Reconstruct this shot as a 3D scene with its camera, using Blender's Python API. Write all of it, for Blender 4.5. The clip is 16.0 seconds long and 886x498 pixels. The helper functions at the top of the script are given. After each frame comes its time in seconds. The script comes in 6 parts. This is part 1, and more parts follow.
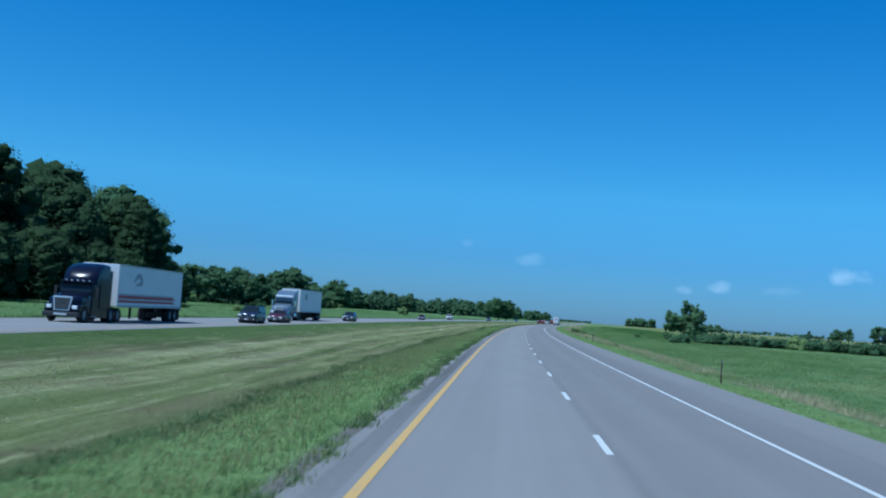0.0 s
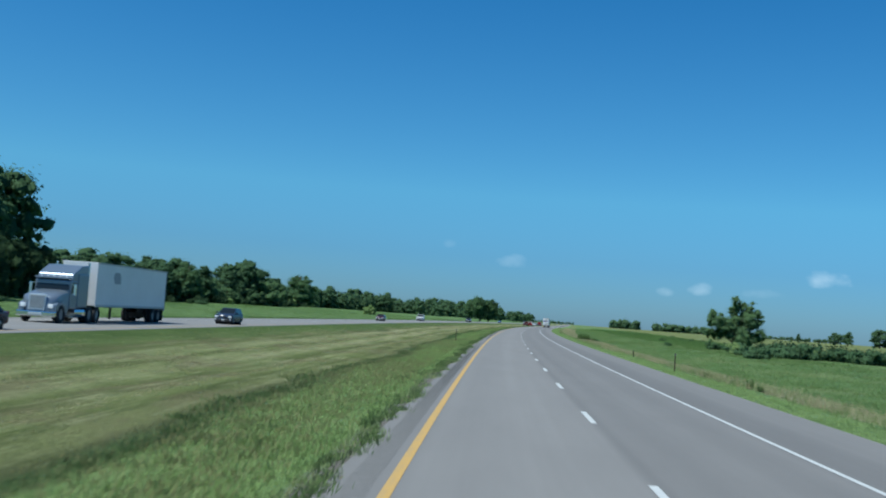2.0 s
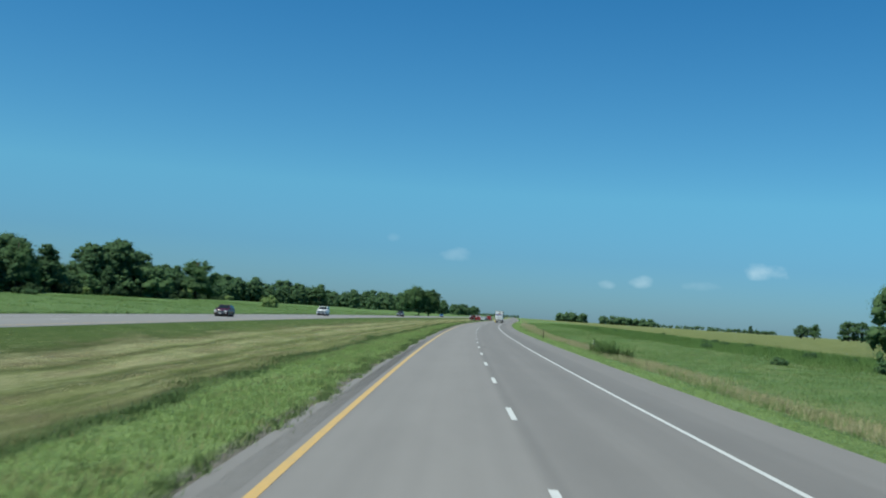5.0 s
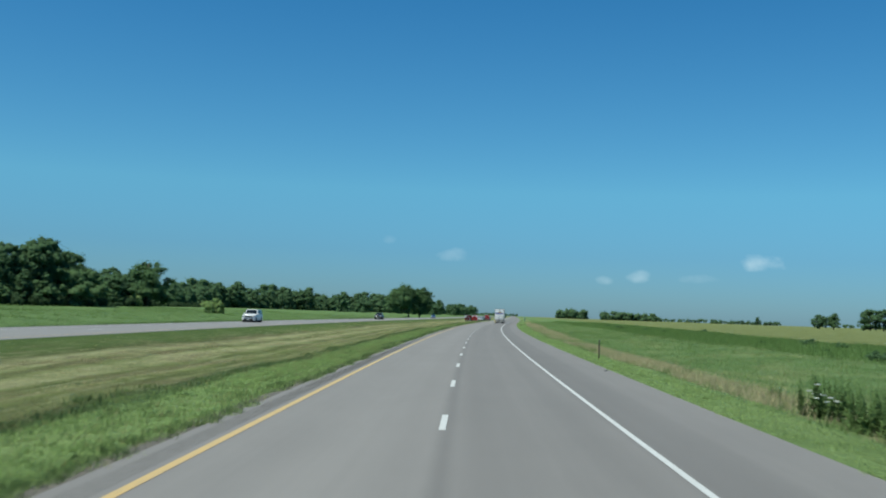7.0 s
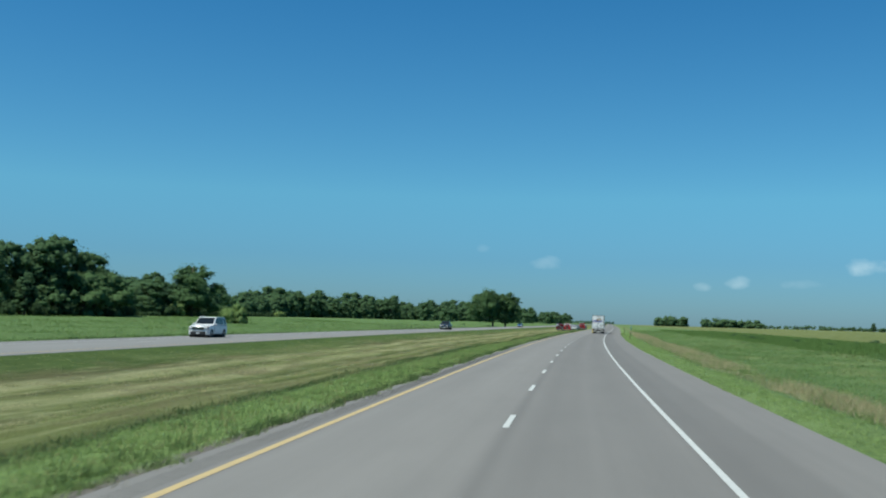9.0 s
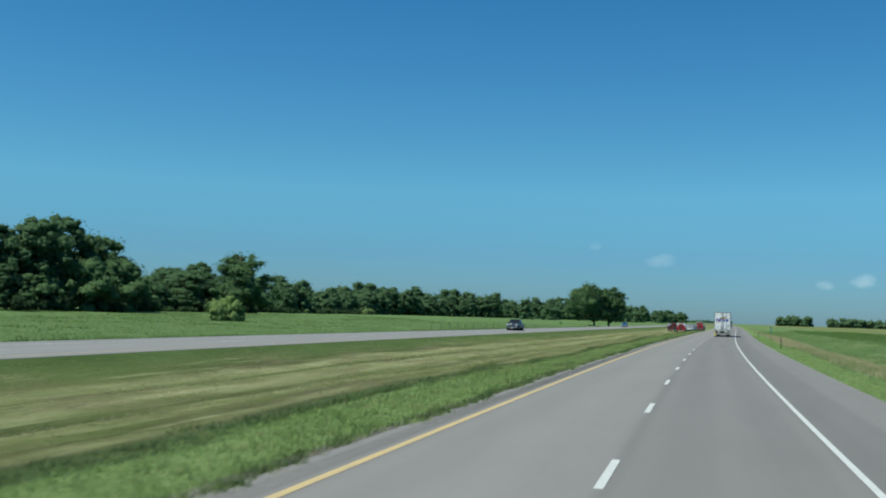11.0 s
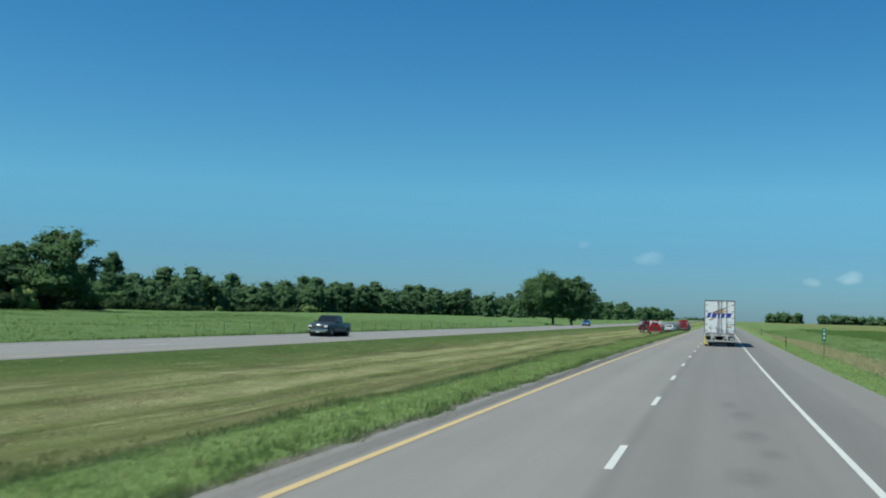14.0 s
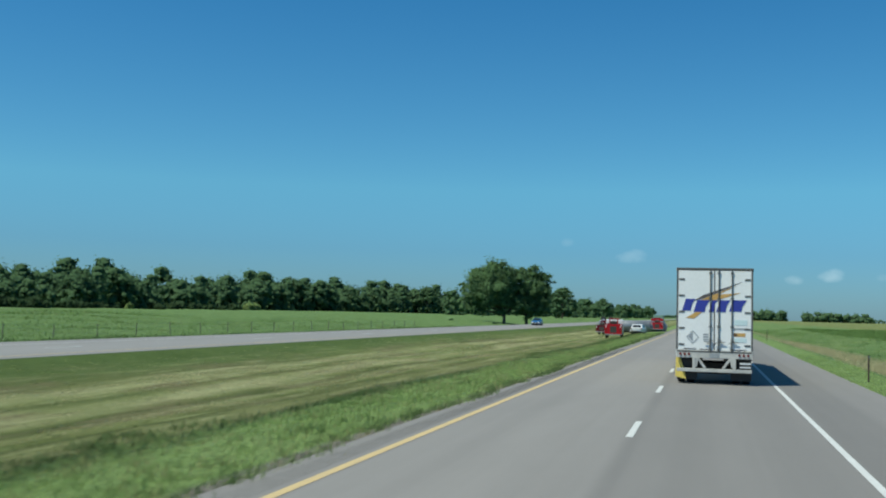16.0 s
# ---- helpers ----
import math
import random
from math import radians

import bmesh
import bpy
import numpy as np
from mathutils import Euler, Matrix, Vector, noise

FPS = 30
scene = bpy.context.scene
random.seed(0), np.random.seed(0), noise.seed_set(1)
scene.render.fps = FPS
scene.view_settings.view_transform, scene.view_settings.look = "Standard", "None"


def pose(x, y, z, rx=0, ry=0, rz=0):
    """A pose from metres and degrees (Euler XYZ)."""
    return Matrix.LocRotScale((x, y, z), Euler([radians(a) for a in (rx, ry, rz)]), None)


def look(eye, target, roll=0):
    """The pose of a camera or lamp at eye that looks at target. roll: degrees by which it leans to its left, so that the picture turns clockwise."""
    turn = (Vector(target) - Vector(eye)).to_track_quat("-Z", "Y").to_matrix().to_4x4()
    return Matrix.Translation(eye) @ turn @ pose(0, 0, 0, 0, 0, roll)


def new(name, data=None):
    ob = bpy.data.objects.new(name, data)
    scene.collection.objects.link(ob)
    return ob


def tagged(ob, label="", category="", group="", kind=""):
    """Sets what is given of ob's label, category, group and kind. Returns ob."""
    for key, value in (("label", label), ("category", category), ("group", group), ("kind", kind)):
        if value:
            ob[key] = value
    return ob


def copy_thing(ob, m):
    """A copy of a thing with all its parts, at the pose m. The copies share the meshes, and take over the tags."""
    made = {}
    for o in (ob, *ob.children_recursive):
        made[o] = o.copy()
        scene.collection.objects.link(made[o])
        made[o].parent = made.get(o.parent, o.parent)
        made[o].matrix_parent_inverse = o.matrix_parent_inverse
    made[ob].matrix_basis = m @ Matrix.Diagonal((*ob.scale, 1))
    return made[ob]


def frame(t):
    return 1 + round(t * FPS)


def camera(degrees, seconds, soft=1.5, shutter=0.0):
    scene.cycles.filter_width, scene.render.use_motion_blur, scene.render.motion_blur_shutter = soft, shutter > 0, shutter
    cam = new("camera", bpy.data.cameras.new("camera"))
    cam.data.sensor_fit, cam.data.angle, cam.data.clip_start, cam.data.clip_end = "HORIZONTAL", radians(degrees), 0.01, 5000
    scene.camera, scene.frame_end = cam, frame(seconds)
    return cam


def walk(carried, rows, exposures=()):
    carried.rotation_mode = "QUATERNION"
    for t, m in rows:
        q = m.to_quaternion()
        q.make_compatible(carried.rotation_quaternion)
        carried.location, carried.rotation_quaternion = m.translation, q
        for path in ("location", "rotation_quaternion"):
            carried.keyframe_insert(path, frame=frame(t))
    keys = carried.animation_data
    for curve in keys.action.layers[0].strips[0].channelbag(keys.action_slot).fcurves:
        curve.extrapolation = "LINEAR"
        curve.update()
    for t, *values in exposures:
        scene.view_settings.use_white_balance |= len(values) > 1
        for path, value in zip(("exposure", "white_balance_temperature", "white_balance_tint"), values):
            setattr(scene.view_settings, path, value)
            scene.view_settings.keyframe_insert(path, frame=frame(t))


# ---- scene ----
# ---- camera and its way along the road ----
cam = camera(47.3, 16.0, soft=2.0, shutter=0.16)
EYE = 2.34
PATH = [  # seconds, x, y, heading to the left, tilt up, lean
    (0.0, -1.99, 0.00, 3.99, 3.62, 3.81), (0.5, -2.23, 16.71, 3.84, 3.57, 3.78), (1.0, -2.46, 33.55, 3.63, 3.62, 3.98),
    (1.5, -2.59, 50.35, 3.25, 3.71, 4.27), (2.0, -2.69, 67.00, 2.98, 3.72, 4.09), (2.5, -2.71, 83.68, 2.61, 3.71, 4.09),
    (3.0, -2.68, 100.32, 2.33, 3.71, 4.02), (3.5, -2.44, 116.91, 1.61, 3.64, 4.25), (4.0, -2.01, 133.30, 0.67, 3.62, 4.42),
    (4.2, -1.80, 139.85, 0.28, 3.61, 4.36), (6.3, 1.56, 207.80, -0.26, 3.56, 2.95), (6.5, 1.90, 214.11, -0.29, 3.57, 2.70),
    (7.0, 2.76, 229.70, -0.42, 3.63, 1.98), (7.5, 3.64, 244.79, -0.35, 3.67, 1.81), (8.0, 4.49, 259.54, -0.33, 3.52, 1.61),
    (8.2, 4.80, 265.40, 0.10, 4.10, 1.58), (10.3, 7.55, 325.70, 11.74, 3.62, 1.42), (10.5, 7.82, 331.35, 11.64, 3.66, 1.46),
    (11.0, 8.51, 345.48, 11.22, 3.69, 1.79), (11.5, 9.33, 359.39, 10.85, 3.64, 1.88), (12.0, 10.21, 373.22, 10.51, 3.57, 1.60),
    (12.5, 11.11, 387.11, 10.72, 3.63, 1.37), (13.0, 12.06, 401.02, 10.79, 3.70, 1.63), (13.5, 13.00, 414.96, 10.61, 3.66, 1.39),
    (14.0, 13.99, 428.91, 10.56, 3.62, 1.54), (14.5, 14.97, 442.92, 10.29, 3.56, 1.58), (15.0, 16.03, 457.06, 10.09, 3.57, 1.48),
    (15.5, 17.13, 471.31, 9.87, 3.55, 1.54), (16.0, 18.33, 485.55, 9.64, 3.54, 1.44)]


def seat(t, x, y, yaw, tilt, lean):
    """The camera's pose from its place and angles."""
    a, b = radians(yaw), radians(tilt)
    way = Vector((-math.sin(a) * math.cos(b), math.cos(a) * math.cos(b), math.sin(b)))
    eye = Vector((x, y, EYE))
    return t, look(eye, eye + way, lean)


walk(cam, [seat(*row) for row in PATH],
     [(0.0, 0.06, 4850, 3), (0.5, 0.08, 5100, 3), (1.0, 0.10, 5380, 3), (1.5, 0.12, 5620, 3), (2.0, 0.13, 5820, 2), (3.0, 0.15, 6130, 2), (4.2, 0.15, 6350, 0), (16.0, 0.17, 6500, -1)])

# ---- sky and sun ----
SUN_UP, SUN_TURN = 61.0, -126.0   # degrees; turn from straight ahead, to the right
world = bpy.data.worlds.new("sky")
scene.world = world
world.use_nodes = True
wn, wl = world.node_tree.nodes, world.node_tree.links
wn.clear()
w_out = wn.new("ShaderNodeOutputWorld")
w_bg = wn.new("ShaderNodeBackground")
w_sky = wn.new("ShaderNodeTexSky")
w_sky.sky_type, w_sky.sun_disc = "NISHITA", False
w_sky.sun_elevation, w_sky.sun_rotation = radians(SUN_UP), radians(SUN_TURN)
w_sky.air_density, w_sky.dust_density, w_sky.ozone_density = 1.0, 0.3, 2.2
w_bg.inputs["Strength"].default_value = 0.118
w_tc = wn.new("ShaderNodeTexCoord")
w_tint = wn.new("ShaderNodeMix")
w_tint.data_type, w_tint.blend_type = "RGBA", "MULTIPLY"
w_tint.inputs["Factor"].default_value = 1.0
wl.new(w_sky.outputs["Color"], w_tint.inputs["A"])
w_grade = wn.new("ShaderNodeValToRGB")   # clear summer air: deeper blue with height
for q, c in ((0.0, (0.232, 0.400, 0.672)), (0.06, (0.244, 0.470, 0.720)), (0.12, (0.315, 0.635, 0.800)), (0.35, (0.165, 0.55, 0.81)), (1.0, (0.155, 0.52, 0.79))):
    e = w_grade.color_ramp.elements[0] if q == 0 else (w_grade.color_ramp.elements[-1] if q == 1 else w_grade.color_ramp.elements.new(q))
    e.position, e.color = q, (*c, 1)
wl.new(w_grade.outputs["Color"], w_tint.inputs["B"])
sky_colour = w_tint.outputs["Result"]

# small fair-weather clouds low over the horizon: turn right, height (degrees), half width, half height, density
CLOUDS = [(1.1, 3.3, 0.85, 0.34, 0.42), (-2.6, 4.1, 0.36, 0.25, 0.25), (9.5, 2.15, 0.42, 0.22, 0.45), (11.5, 2.4, 0.62, 0.34, 0.75),
          (14.7, 2.35, 0.95, 0.24, 0.32), (17.9, 3.3, 1.05, 0.42, 0.95)]
w_noise = wn.new("ShaderNodeTexNoise")
w_noise.inputs["Scale"].default_value, w_noise.inputs["Detail"].default_value = 62.0, 7.0
w_map = wn.new("ShaderNodeMapping")
w_map.inputs["Scale"].default_value = (1, 1, 1.5)
wl.new(w_tc.outputs["Generated"], w_map.inputs["Vector"])
wl.new(w_map.outputs["Vector"], w_noise.inputs["Vector"])


def w_math(op, a, b=None):
    n = wn.new("ShaderNodeMath")
    n.operation = op
    for i, v in enumerate((a, b)):
        if v is None:
            continue
        if isinstance(v, (int, float)):
            n.inputs[i].default_value = v
        else:
            wl.new(v, n.inputs[i])
    return n.outputs[0]


w_sep = wn.new("ShaderNodeSeparateXYZ")
wl.new(w_tc.outputs["Generated"], w_sep.inputs[0])
turn_angle = w_math("ARCTAN2", w_sep.outputs["X"], w_sep.outputs["Y"])
up_angle = w_math("ARCSINE", w_sep.outputs["Z"])
wl.new(w_math("MAXIMUM", w_sep.outputs["Z"], 0.0), w_grade.inputs[0])
cover = None
for az, el, wid, hei, dens in CLOUDS:
    dx = w_math("DIVIDE", w_math("SUBTRACT", turn_angle, radians(az)), radians(wid))
    dy = w_math("DIVIDE", w_math("SUBTRACT", up_angle, radians(el)), radians(hei))
    r2 = w_math("ADD", w_math("MULTIPLY", dx, dx), w_math("MULTIPLY", dy, dy))
    soft_edge = w_math("SUBTRACT", 1.45, r2)
    rough_edge = w_math("ADD", soft_edge, w_math("MULTIPLY", w_math("SUBTRACT", w_noise.outputs["Fac"], 0.52), 3.6))
    puff = w_math("MULTIPLY", w_math("MINIMUM", w_math("MAXIMUM", w_math("MULTIPLY", rough_edge, 0.45), 0.0), 1.0), dens)
    cover = puff if cover is None else w_math("MAXIMUM", cover, puff)
w_cloud = wn.new("ShaderNodeMix")
w_cloud.data_type = "RGBA"
w_cloud.inputs["B"].default_value = (4.8, 6.0, 6.9, 1)
wl.new(w_math("MULTIPLY", cover, 0.62), w_cloud.inputs["Factor"])
wl.new(sky_colour, w_cloud.inputs["A"])
wl.new(w_cloud.outputs["Result"], w_bg.inputs["Color"])
wl.new(w_bg.outputs[0], w_out.inputs["Surface"])

sun = new("sun", bpy.data.lights.new("sun", "SUN"))
sun.data.energy, sun.data.angle, sun.data.color = 4.7, radians(0.53), (1.0, 0.95, 0.86)
a, b = radians(SUN_TURN), radians(SUN_UP)
sun_way = Vector((math.sin(a) * math.cos(b), math.cos(a) * math.cos(b), math.sin(b)))
sun.matrix_world = look(sun_way * 100, (0, 0, 0))


# ---- materials ----
def material(name, colour, rough=0.6, metal=0.0, spread=0.0, scale=4.0, bump=0.0, bump_scale=60.0, coat=0.0, random_tone=0.0, specular=0.5):
    """A Principled material whose tone wanders at two scales, with fine relief."""
    m = bpy.data.materials.new(name)
    m.use_nodes = True
    n, l = m.node_tree.nodes, m.node_tree.links
    p = n["Principled BSDF"]
    p.inputs["Base Color"].default_value = (*colour, 1)
    p.inputs["Roughness"].default_value, p.inputs["Metallic"].default_value = rough, metal
    p.inputs["Specular IOR Level"].default_value, p.inputs["Coat Weight"].default_value = specular, coat
    tc = n.new("ShaderNodeTexCoord")
    if spread or random_tone:
        big, small = n.new("ShaderNodeTexNoise"), n.new("ShaderNodeTexNoise")
        big.inputs["Scale"].default_value, small.inputs["Scale"].default_value = scale, scale * 11
        big.inputs["Detail"].default_value = small.inputs["Detail"].default_value = 4
        l.new(tc.outputs["Object"], big.inputs["Vector"])
        l.new(tc.outputs["Object"], small.inputs["Vector"])
        add = n.new("ShaderNodeMath")
        add.operation = "ADD"
        l.new(big.outputs["Fac"], add.inputs[0])
        l.new(small.outputs["Fac"], add.inputs[1])
        rng = n.new("ShaderNodeMapRange")
        rng.inputs["From Min"].default_value, rng.inputs["From Max"].default_value = 0.6, 1.4
        rng.inputs["To Min"].default_value, rng.inputs["To Max"].default_value = 1 - spread, 1 + spread
        l.new(add.outputs[0], rng.inputs["Value"])
        value = rng.outputs[0]
        if random_tone:
            info = n.new("ShaderNodeObjectInfo")
            r2 = n.new("ShaderNodeMapRange")
            r2.inputs["To Min"].default_value, r2.inputs["To Max"].default_value = 1 - random_tone, 1 + random_tone
            l.new(info.outputs["Random"], r2.inputs["Value"])
            mul = n.new("ShaderNodeMath")
            mul.operation = "MULTIPLY"
            l.new(value, mul.inputs[0])
            l.new(r2.outputs[0], mul.inputs[1])
            value = mul.outputs[0]
        hsv = n.new("ShaderNodeHueSaturation")
        hsv.inputs["Color"].default_value = (*colour, 1)
        l.new(value, hsv.inputs["Value"])
        l.new(hsv.outputs[0], p.inputs["Base Color"])
    if bump:
        fine = n.new("ShaderNodeTexNoise")
        fine.inputs["Scale"].default_value, fine.inputs["Detail"].default_value = bump_scale, 5
        l.new(tc.outputs["Object"], fine.inputs["Vector"])
        bp = n.new("ShaderNodeBump")
        bp.inputs["Strength"].default_value, bp.inputs["Distance"].default_value = bump, 0.02
        l.new(fine.outputs["Fac"], bp.inputs["Height"])
        l.new(bp.outputs[0], p.inputs["Normal"])
    return m


def leaf_material(name, colour, light, lift=0.35):
    """Leaves: matt, a little light shining through, tone by tree and by clump. lift: how far the many unseen blades of a spray turn its mean facing upwards."""
    m = bpy.data.materials.new(name)
    m.use_nodes = True
    n, l = m.node_tree.nodes, m.node_tree.links
    n.clear()
    out, mix = n.new("ShaderNodeOutputMaterial"), n.new("ShaderNodeMixShader")
    dif, tra = n.new("ShaderNodeBsdfDiffuse"), n.new("ShaderNodeBsdfTranslucent")
    info, geo, tc, noi = n.new("ShaderNodeObjectInfo"), n.new("ShaderNodeNewGeometry"), n.new("ShaderNodeTexCoord"), n.new("ShaderNodeTexNoise")
    noi.inputs["Scale"].default_value, noi.inputs["Detail"].default_value = 0.35, 3
    l.new(tc.outputs["Object"], noi.inputs["Vector"])
    s1 = n.new("ShaderNodeMath")
    s1.operation = "ADD"
    l.new(info.outputs["Random"], s1.inputs[0])
    soft_random = n.new("ShaderNodeMath")
    soft_random.operation = "MULTIPLY"
    soft_random.inputs[1].default_value = 0.45
    l.new(geo.outputs["Random Per Island"], soft_random.inputs[0])
    l.new(soft_random.outputs[0], s1.inputs[1])
    s2 = n.new("ShaderNodeMath")
    s2.operation = "MULTIPLY_ADD"
    s2.inputs[1].default_value = 1.4
    l.new(noi.outputs["Fac"], s2.inputs[0])
    l.new(s1.outputs[0], s2.inputs[2])
    ramp = n.new("ShaderNodeValToRGB")
    ramp.color_ramp.elements[0].color, ramp.color_ramp.elements[1].color = (*colour, 1), (*light, 1)
    div = n.new("ShaderNodeMath")
    div.operation = "DIVIDE"
    div.inputs[1].default_value = 2.7
    l.new(s2.outputs[0], div.inputs[0])
    l.new(div.outputs[0], ramp.inputs[0])
    l.new(ramp.outputs[0], dif.inputs["Color"])
    through_leaf = n.new("ShaderNodeHueSaturation")   # light that passes a leaf comes out brighter and yellower
    through_leaf.inputs["Hue"].default_value, through_leaf.inputs["Value"].default_value = 0.49, 1.55
    l.new(ramp.outputs[0], through_leaf.inputs["Color"])
    l.new(through_leaf.outputs[0], tra.inputs["Color"])
    mix.inputs[0].default_value = 0.55
    facing, unit = n.new("ShaderNodeMix"), n.new("ShaderNodeVectorMath")
    facing.data_type = "VECTOR"
    facing.inputs["Factor"].default_value = lift
    facing.inputs["B"].default_value = (0, 0, 1)
    unit.operation = "NORMALIZE"
    l.new(geo.outputs["Normal"], facing.inputs["A"])
    l.new(facing.outputs["Result"], unit.inputs[0])
    l.new(unit.outputs[0], dif.inputs["Normal"])
    l.new(unit.outputs[0], tra.inputs["Normal"])
    l.new(dif.outputs[0], mix.inputs[1])
    l.new(tra.outputs[0], mix.inputs[2])
    l.new(mix.outputs[0], out.inputs["Surface"])
    return m


def strip_coords(n, l, su, sv, detail=4, scale=1.0, rough=0.55):
    """Noise over the strip's own metres: su across, sv along."""
    uv, mp, no = n.new("ShaderNodeUVMap"), n.new("ShaderNodeMapping"), n.new("ShaderNodeTexNoise")
    uv.uv_map = "metres"
    mp.inputs["Scale"].default_value = (su, sv, 1)
    no.inputs["Scale"].default_value, no.inputs["Detail"].default_value, no.inputs["Roughness"].default_value = scale, detail, rough
    l.new(uv.outputs[0], mp.inputs["Vector"])
    l.new(mp.outputs[0], no.inputs["Vector"])
    return no.outputs["Fac"]


def mix_colour(n, l, fac, ca, cb, kind="MIX"):
    m = n.new("ShaderNodeMix")
    m.data_type, m.blend_type = "RGBA", kind
    for key, v in (("Factor", fac), ("A", ca), ("B", cb)):
        if isinstance(v, tuple):
            m.inputs[key].default_value = (*v, 1)
        elif isinstance(v, (int, float)):
            m.inputs[key].default_value = v
        else:
            l.new(v, m.inputs[key])
    return m.outputs["Result"]


def ranged(n, l, v, a, b, c=0.0, d=1.0):
    r = n.new("ShaderNodeMapRange")
    for key, x in (("From Min", a), ("From Max", b), ("To Min", c), ("To Max", d)):
        r.inputs[key].default_value = x
    l.new(v, r.inputs["Value"])
    return r.outputs[0]


def road_material(name, colour, dark, bands, stains=()):
    """Worn paving: long streaks along the lanes, fine grain, patches; bands: stops of tone across, by metres from the lane line."""
    m = bpy.data.materials.new(name)
    m.use_nodes = True
    n, l = m.node_tree.nodes, m.node_tree.links
    p = n["Principled BSDF"]
    streak = ranged(n, l, strip_coords(n, l, 2.2, 0.012), 0.35, 0.65)
    patch = ranged(n, l, strip_coords(n, l, 0.5, 0.11, 6, 1.0, 0.68), 0.42, 0.68)
    grain = strip_coords(n, l, 40, 40, 3)
    c = mix_colour(n, l, streak, colour, dark)
    c = mix_colour(n, l, ranged(n, l, patch, 0, 1, 0, 0.35), c, tuple(0.8 * x for x in dark))
    uv, sep = n.new("ShaderNodeUVMap"), n.new("ShaderNodeSeparateXYZ")
    uv.uv_map = "metres"
    l.new(uv.outputs[0], sep.inputs[0])
    ramp = n.new("ShaderNodeValToRGB")
    ramp.color_ramp.interpolation = "EASE"
    lo, hi = bands[0][0], bands[-1][0]
    for i, (x, tone) in enumerate(bands):
        q = (x - lo) / (hi - lo)
        e = ramp.color_ramp.elements[i] if i in (0,) else (ramp.color_ramp.elements.new(q) if i < len(bands) - 1 else ramp.color_ramp.elements[-1])
        e.position = q
        e.color = (tone, tone, tone, 1)
    l.new(ranged(n, l, sep.outputs["X"], lo, hi), ramp.inputs[0])
    c = mix_colour(n, l, 1.0, c, ramp.outputs[0], "MULTIPLY")
    ragged = ranged(n, l, strip_coords(n, l, 2.4, 1.1, 5, 1.0, 0.65), 0.3, 0.7, 0.35, 1.5)
    for s_mid, l_mid, half_s, half_l in stains:   # old oil stains, soft and ragged
        def calc(op, p1, p2):
            k = n.new("ShaderNodeMath")
            k.operation = op
            for i, v in enumerate((p1, p2)):
                if isinstance(v, (int, float)):
                    k.inputs[i].default_value = v
                else:
                    l.new(v, k.inputs[i])
            return k.outputs[0]
        du = calc("DIVIDE", calc("SUBTRACT", sep.outputs["X"], l_mid), half_l)
        dv = calc("DIVIDE", calc("SUBTRACT", sep.outputs["Y"], s_mid), half_s)
        r2 = calc("ADD", calc("MULTIPLY", du, du), calc("MULTIPLY", dv, dv))
        spot = calc("MULTIPLY", ranged(n, l, r2, 0.0, 1.3, 0.34, 0.0), ragged)
        c = mix_colour(n, l, spot, c, tuple(0.3 * x for x in dark))
    c = mix_colour(n, l, ranged(n, l, grain, 0.3, 0.7, 0.0, 0.22), c, tuple(1.2 * x for x in colour))
    l.new(c, p.inputs["Base Color"])
    p.inputs["Roughness"].default_value = 0.82
    bp = n.new("ShaderNodeBump")
    bp.inputs["Strength"].default_value, bp.inputs["Distance"].default_value = 0.35, 0.01
    l.new(grain, bp.inputs["Height"])
    l.new(bp.outputs[0], p.inputs["Normal"])
    return m


M_ASPHALT = road_material("worn_asphalt", (0.204, 0.194, 0.180), (0.190, 0.180, 0.167),
                          [(-4.7, 0.92), (-3.9, 0.92), (-3.5, 1.0), (-2.6, 0.98), (-1.9, 1.06), (-0.2, 1.0), (0.12, 0.76), (0.32, 0.86), (1.0, 0.80), (1.9, 0.87), (2.9, 0.80), (3.6, 0.86), (4.05, 0.70), (5.2, 0.76), (5.5, 0.88), (6.9, 0.92)],
                          [(451.0, 2.3, 1.2, 0.36), (445.4, 2.1, 1.1, 0.40), (455.8, 2.25, 1.5, 0.34), (448.2, 2.6, 0.8, 0.25), (458.8, 2.0, 1.2, 0.28), (241, 0.42, 1.6, 0.2)])
M_CONCRETE = road_material("pale_concrete", (0.212, 0.206, 0.195), (0.182, 0.177, 0.168), [(-37.0, 0.9), (-35.0, 0.95), (-31.0, 1.05), (-28.0, 1.0), (-25.8, 0.9)])
M_WHITE_LINE = material("white_road_paint", (0.50, 0.51, 0.49), 0.7, spread=0.12, scale=2.0, bump=0.3)


def yellow_paint():
    """Edge-line paint: fresh at first, worn pale and patchy further on."""
    m = material("yellow_road_paint", (0.50, 0.31, 0.085), 0.7, bump=0.3)
    n, l = m.node_tree.nodes, m.node_tree.links
    uv, sep = n.new("ShaderNodeUVMap"), n.new("ShaderNodeSeparateXYZ")
    uv.uv_map = "metres"
    l.new(uv.outputs[0], sep.inputs[0])
    c = mix_colour(n, l, ranged(n, l, sep.outputs["Y"], 120, 300), (0.50, 0.31, 0.085), (0.50, 0.375, 0.175))
    worn = ranged(n, l, strip_coords(n, l, 9.0, 1.4, 5, 1.0, 0.7), 0.45, 0.75, 0.0, 0.45)
    c = mix_colour(n, l, worn, c, (0.27, 0.24, 0.18))
    l.new(c, n["Principled BSDF"].inputs["Base Color"])
    return m


M_YELLOW_LINE = yellow_paint()


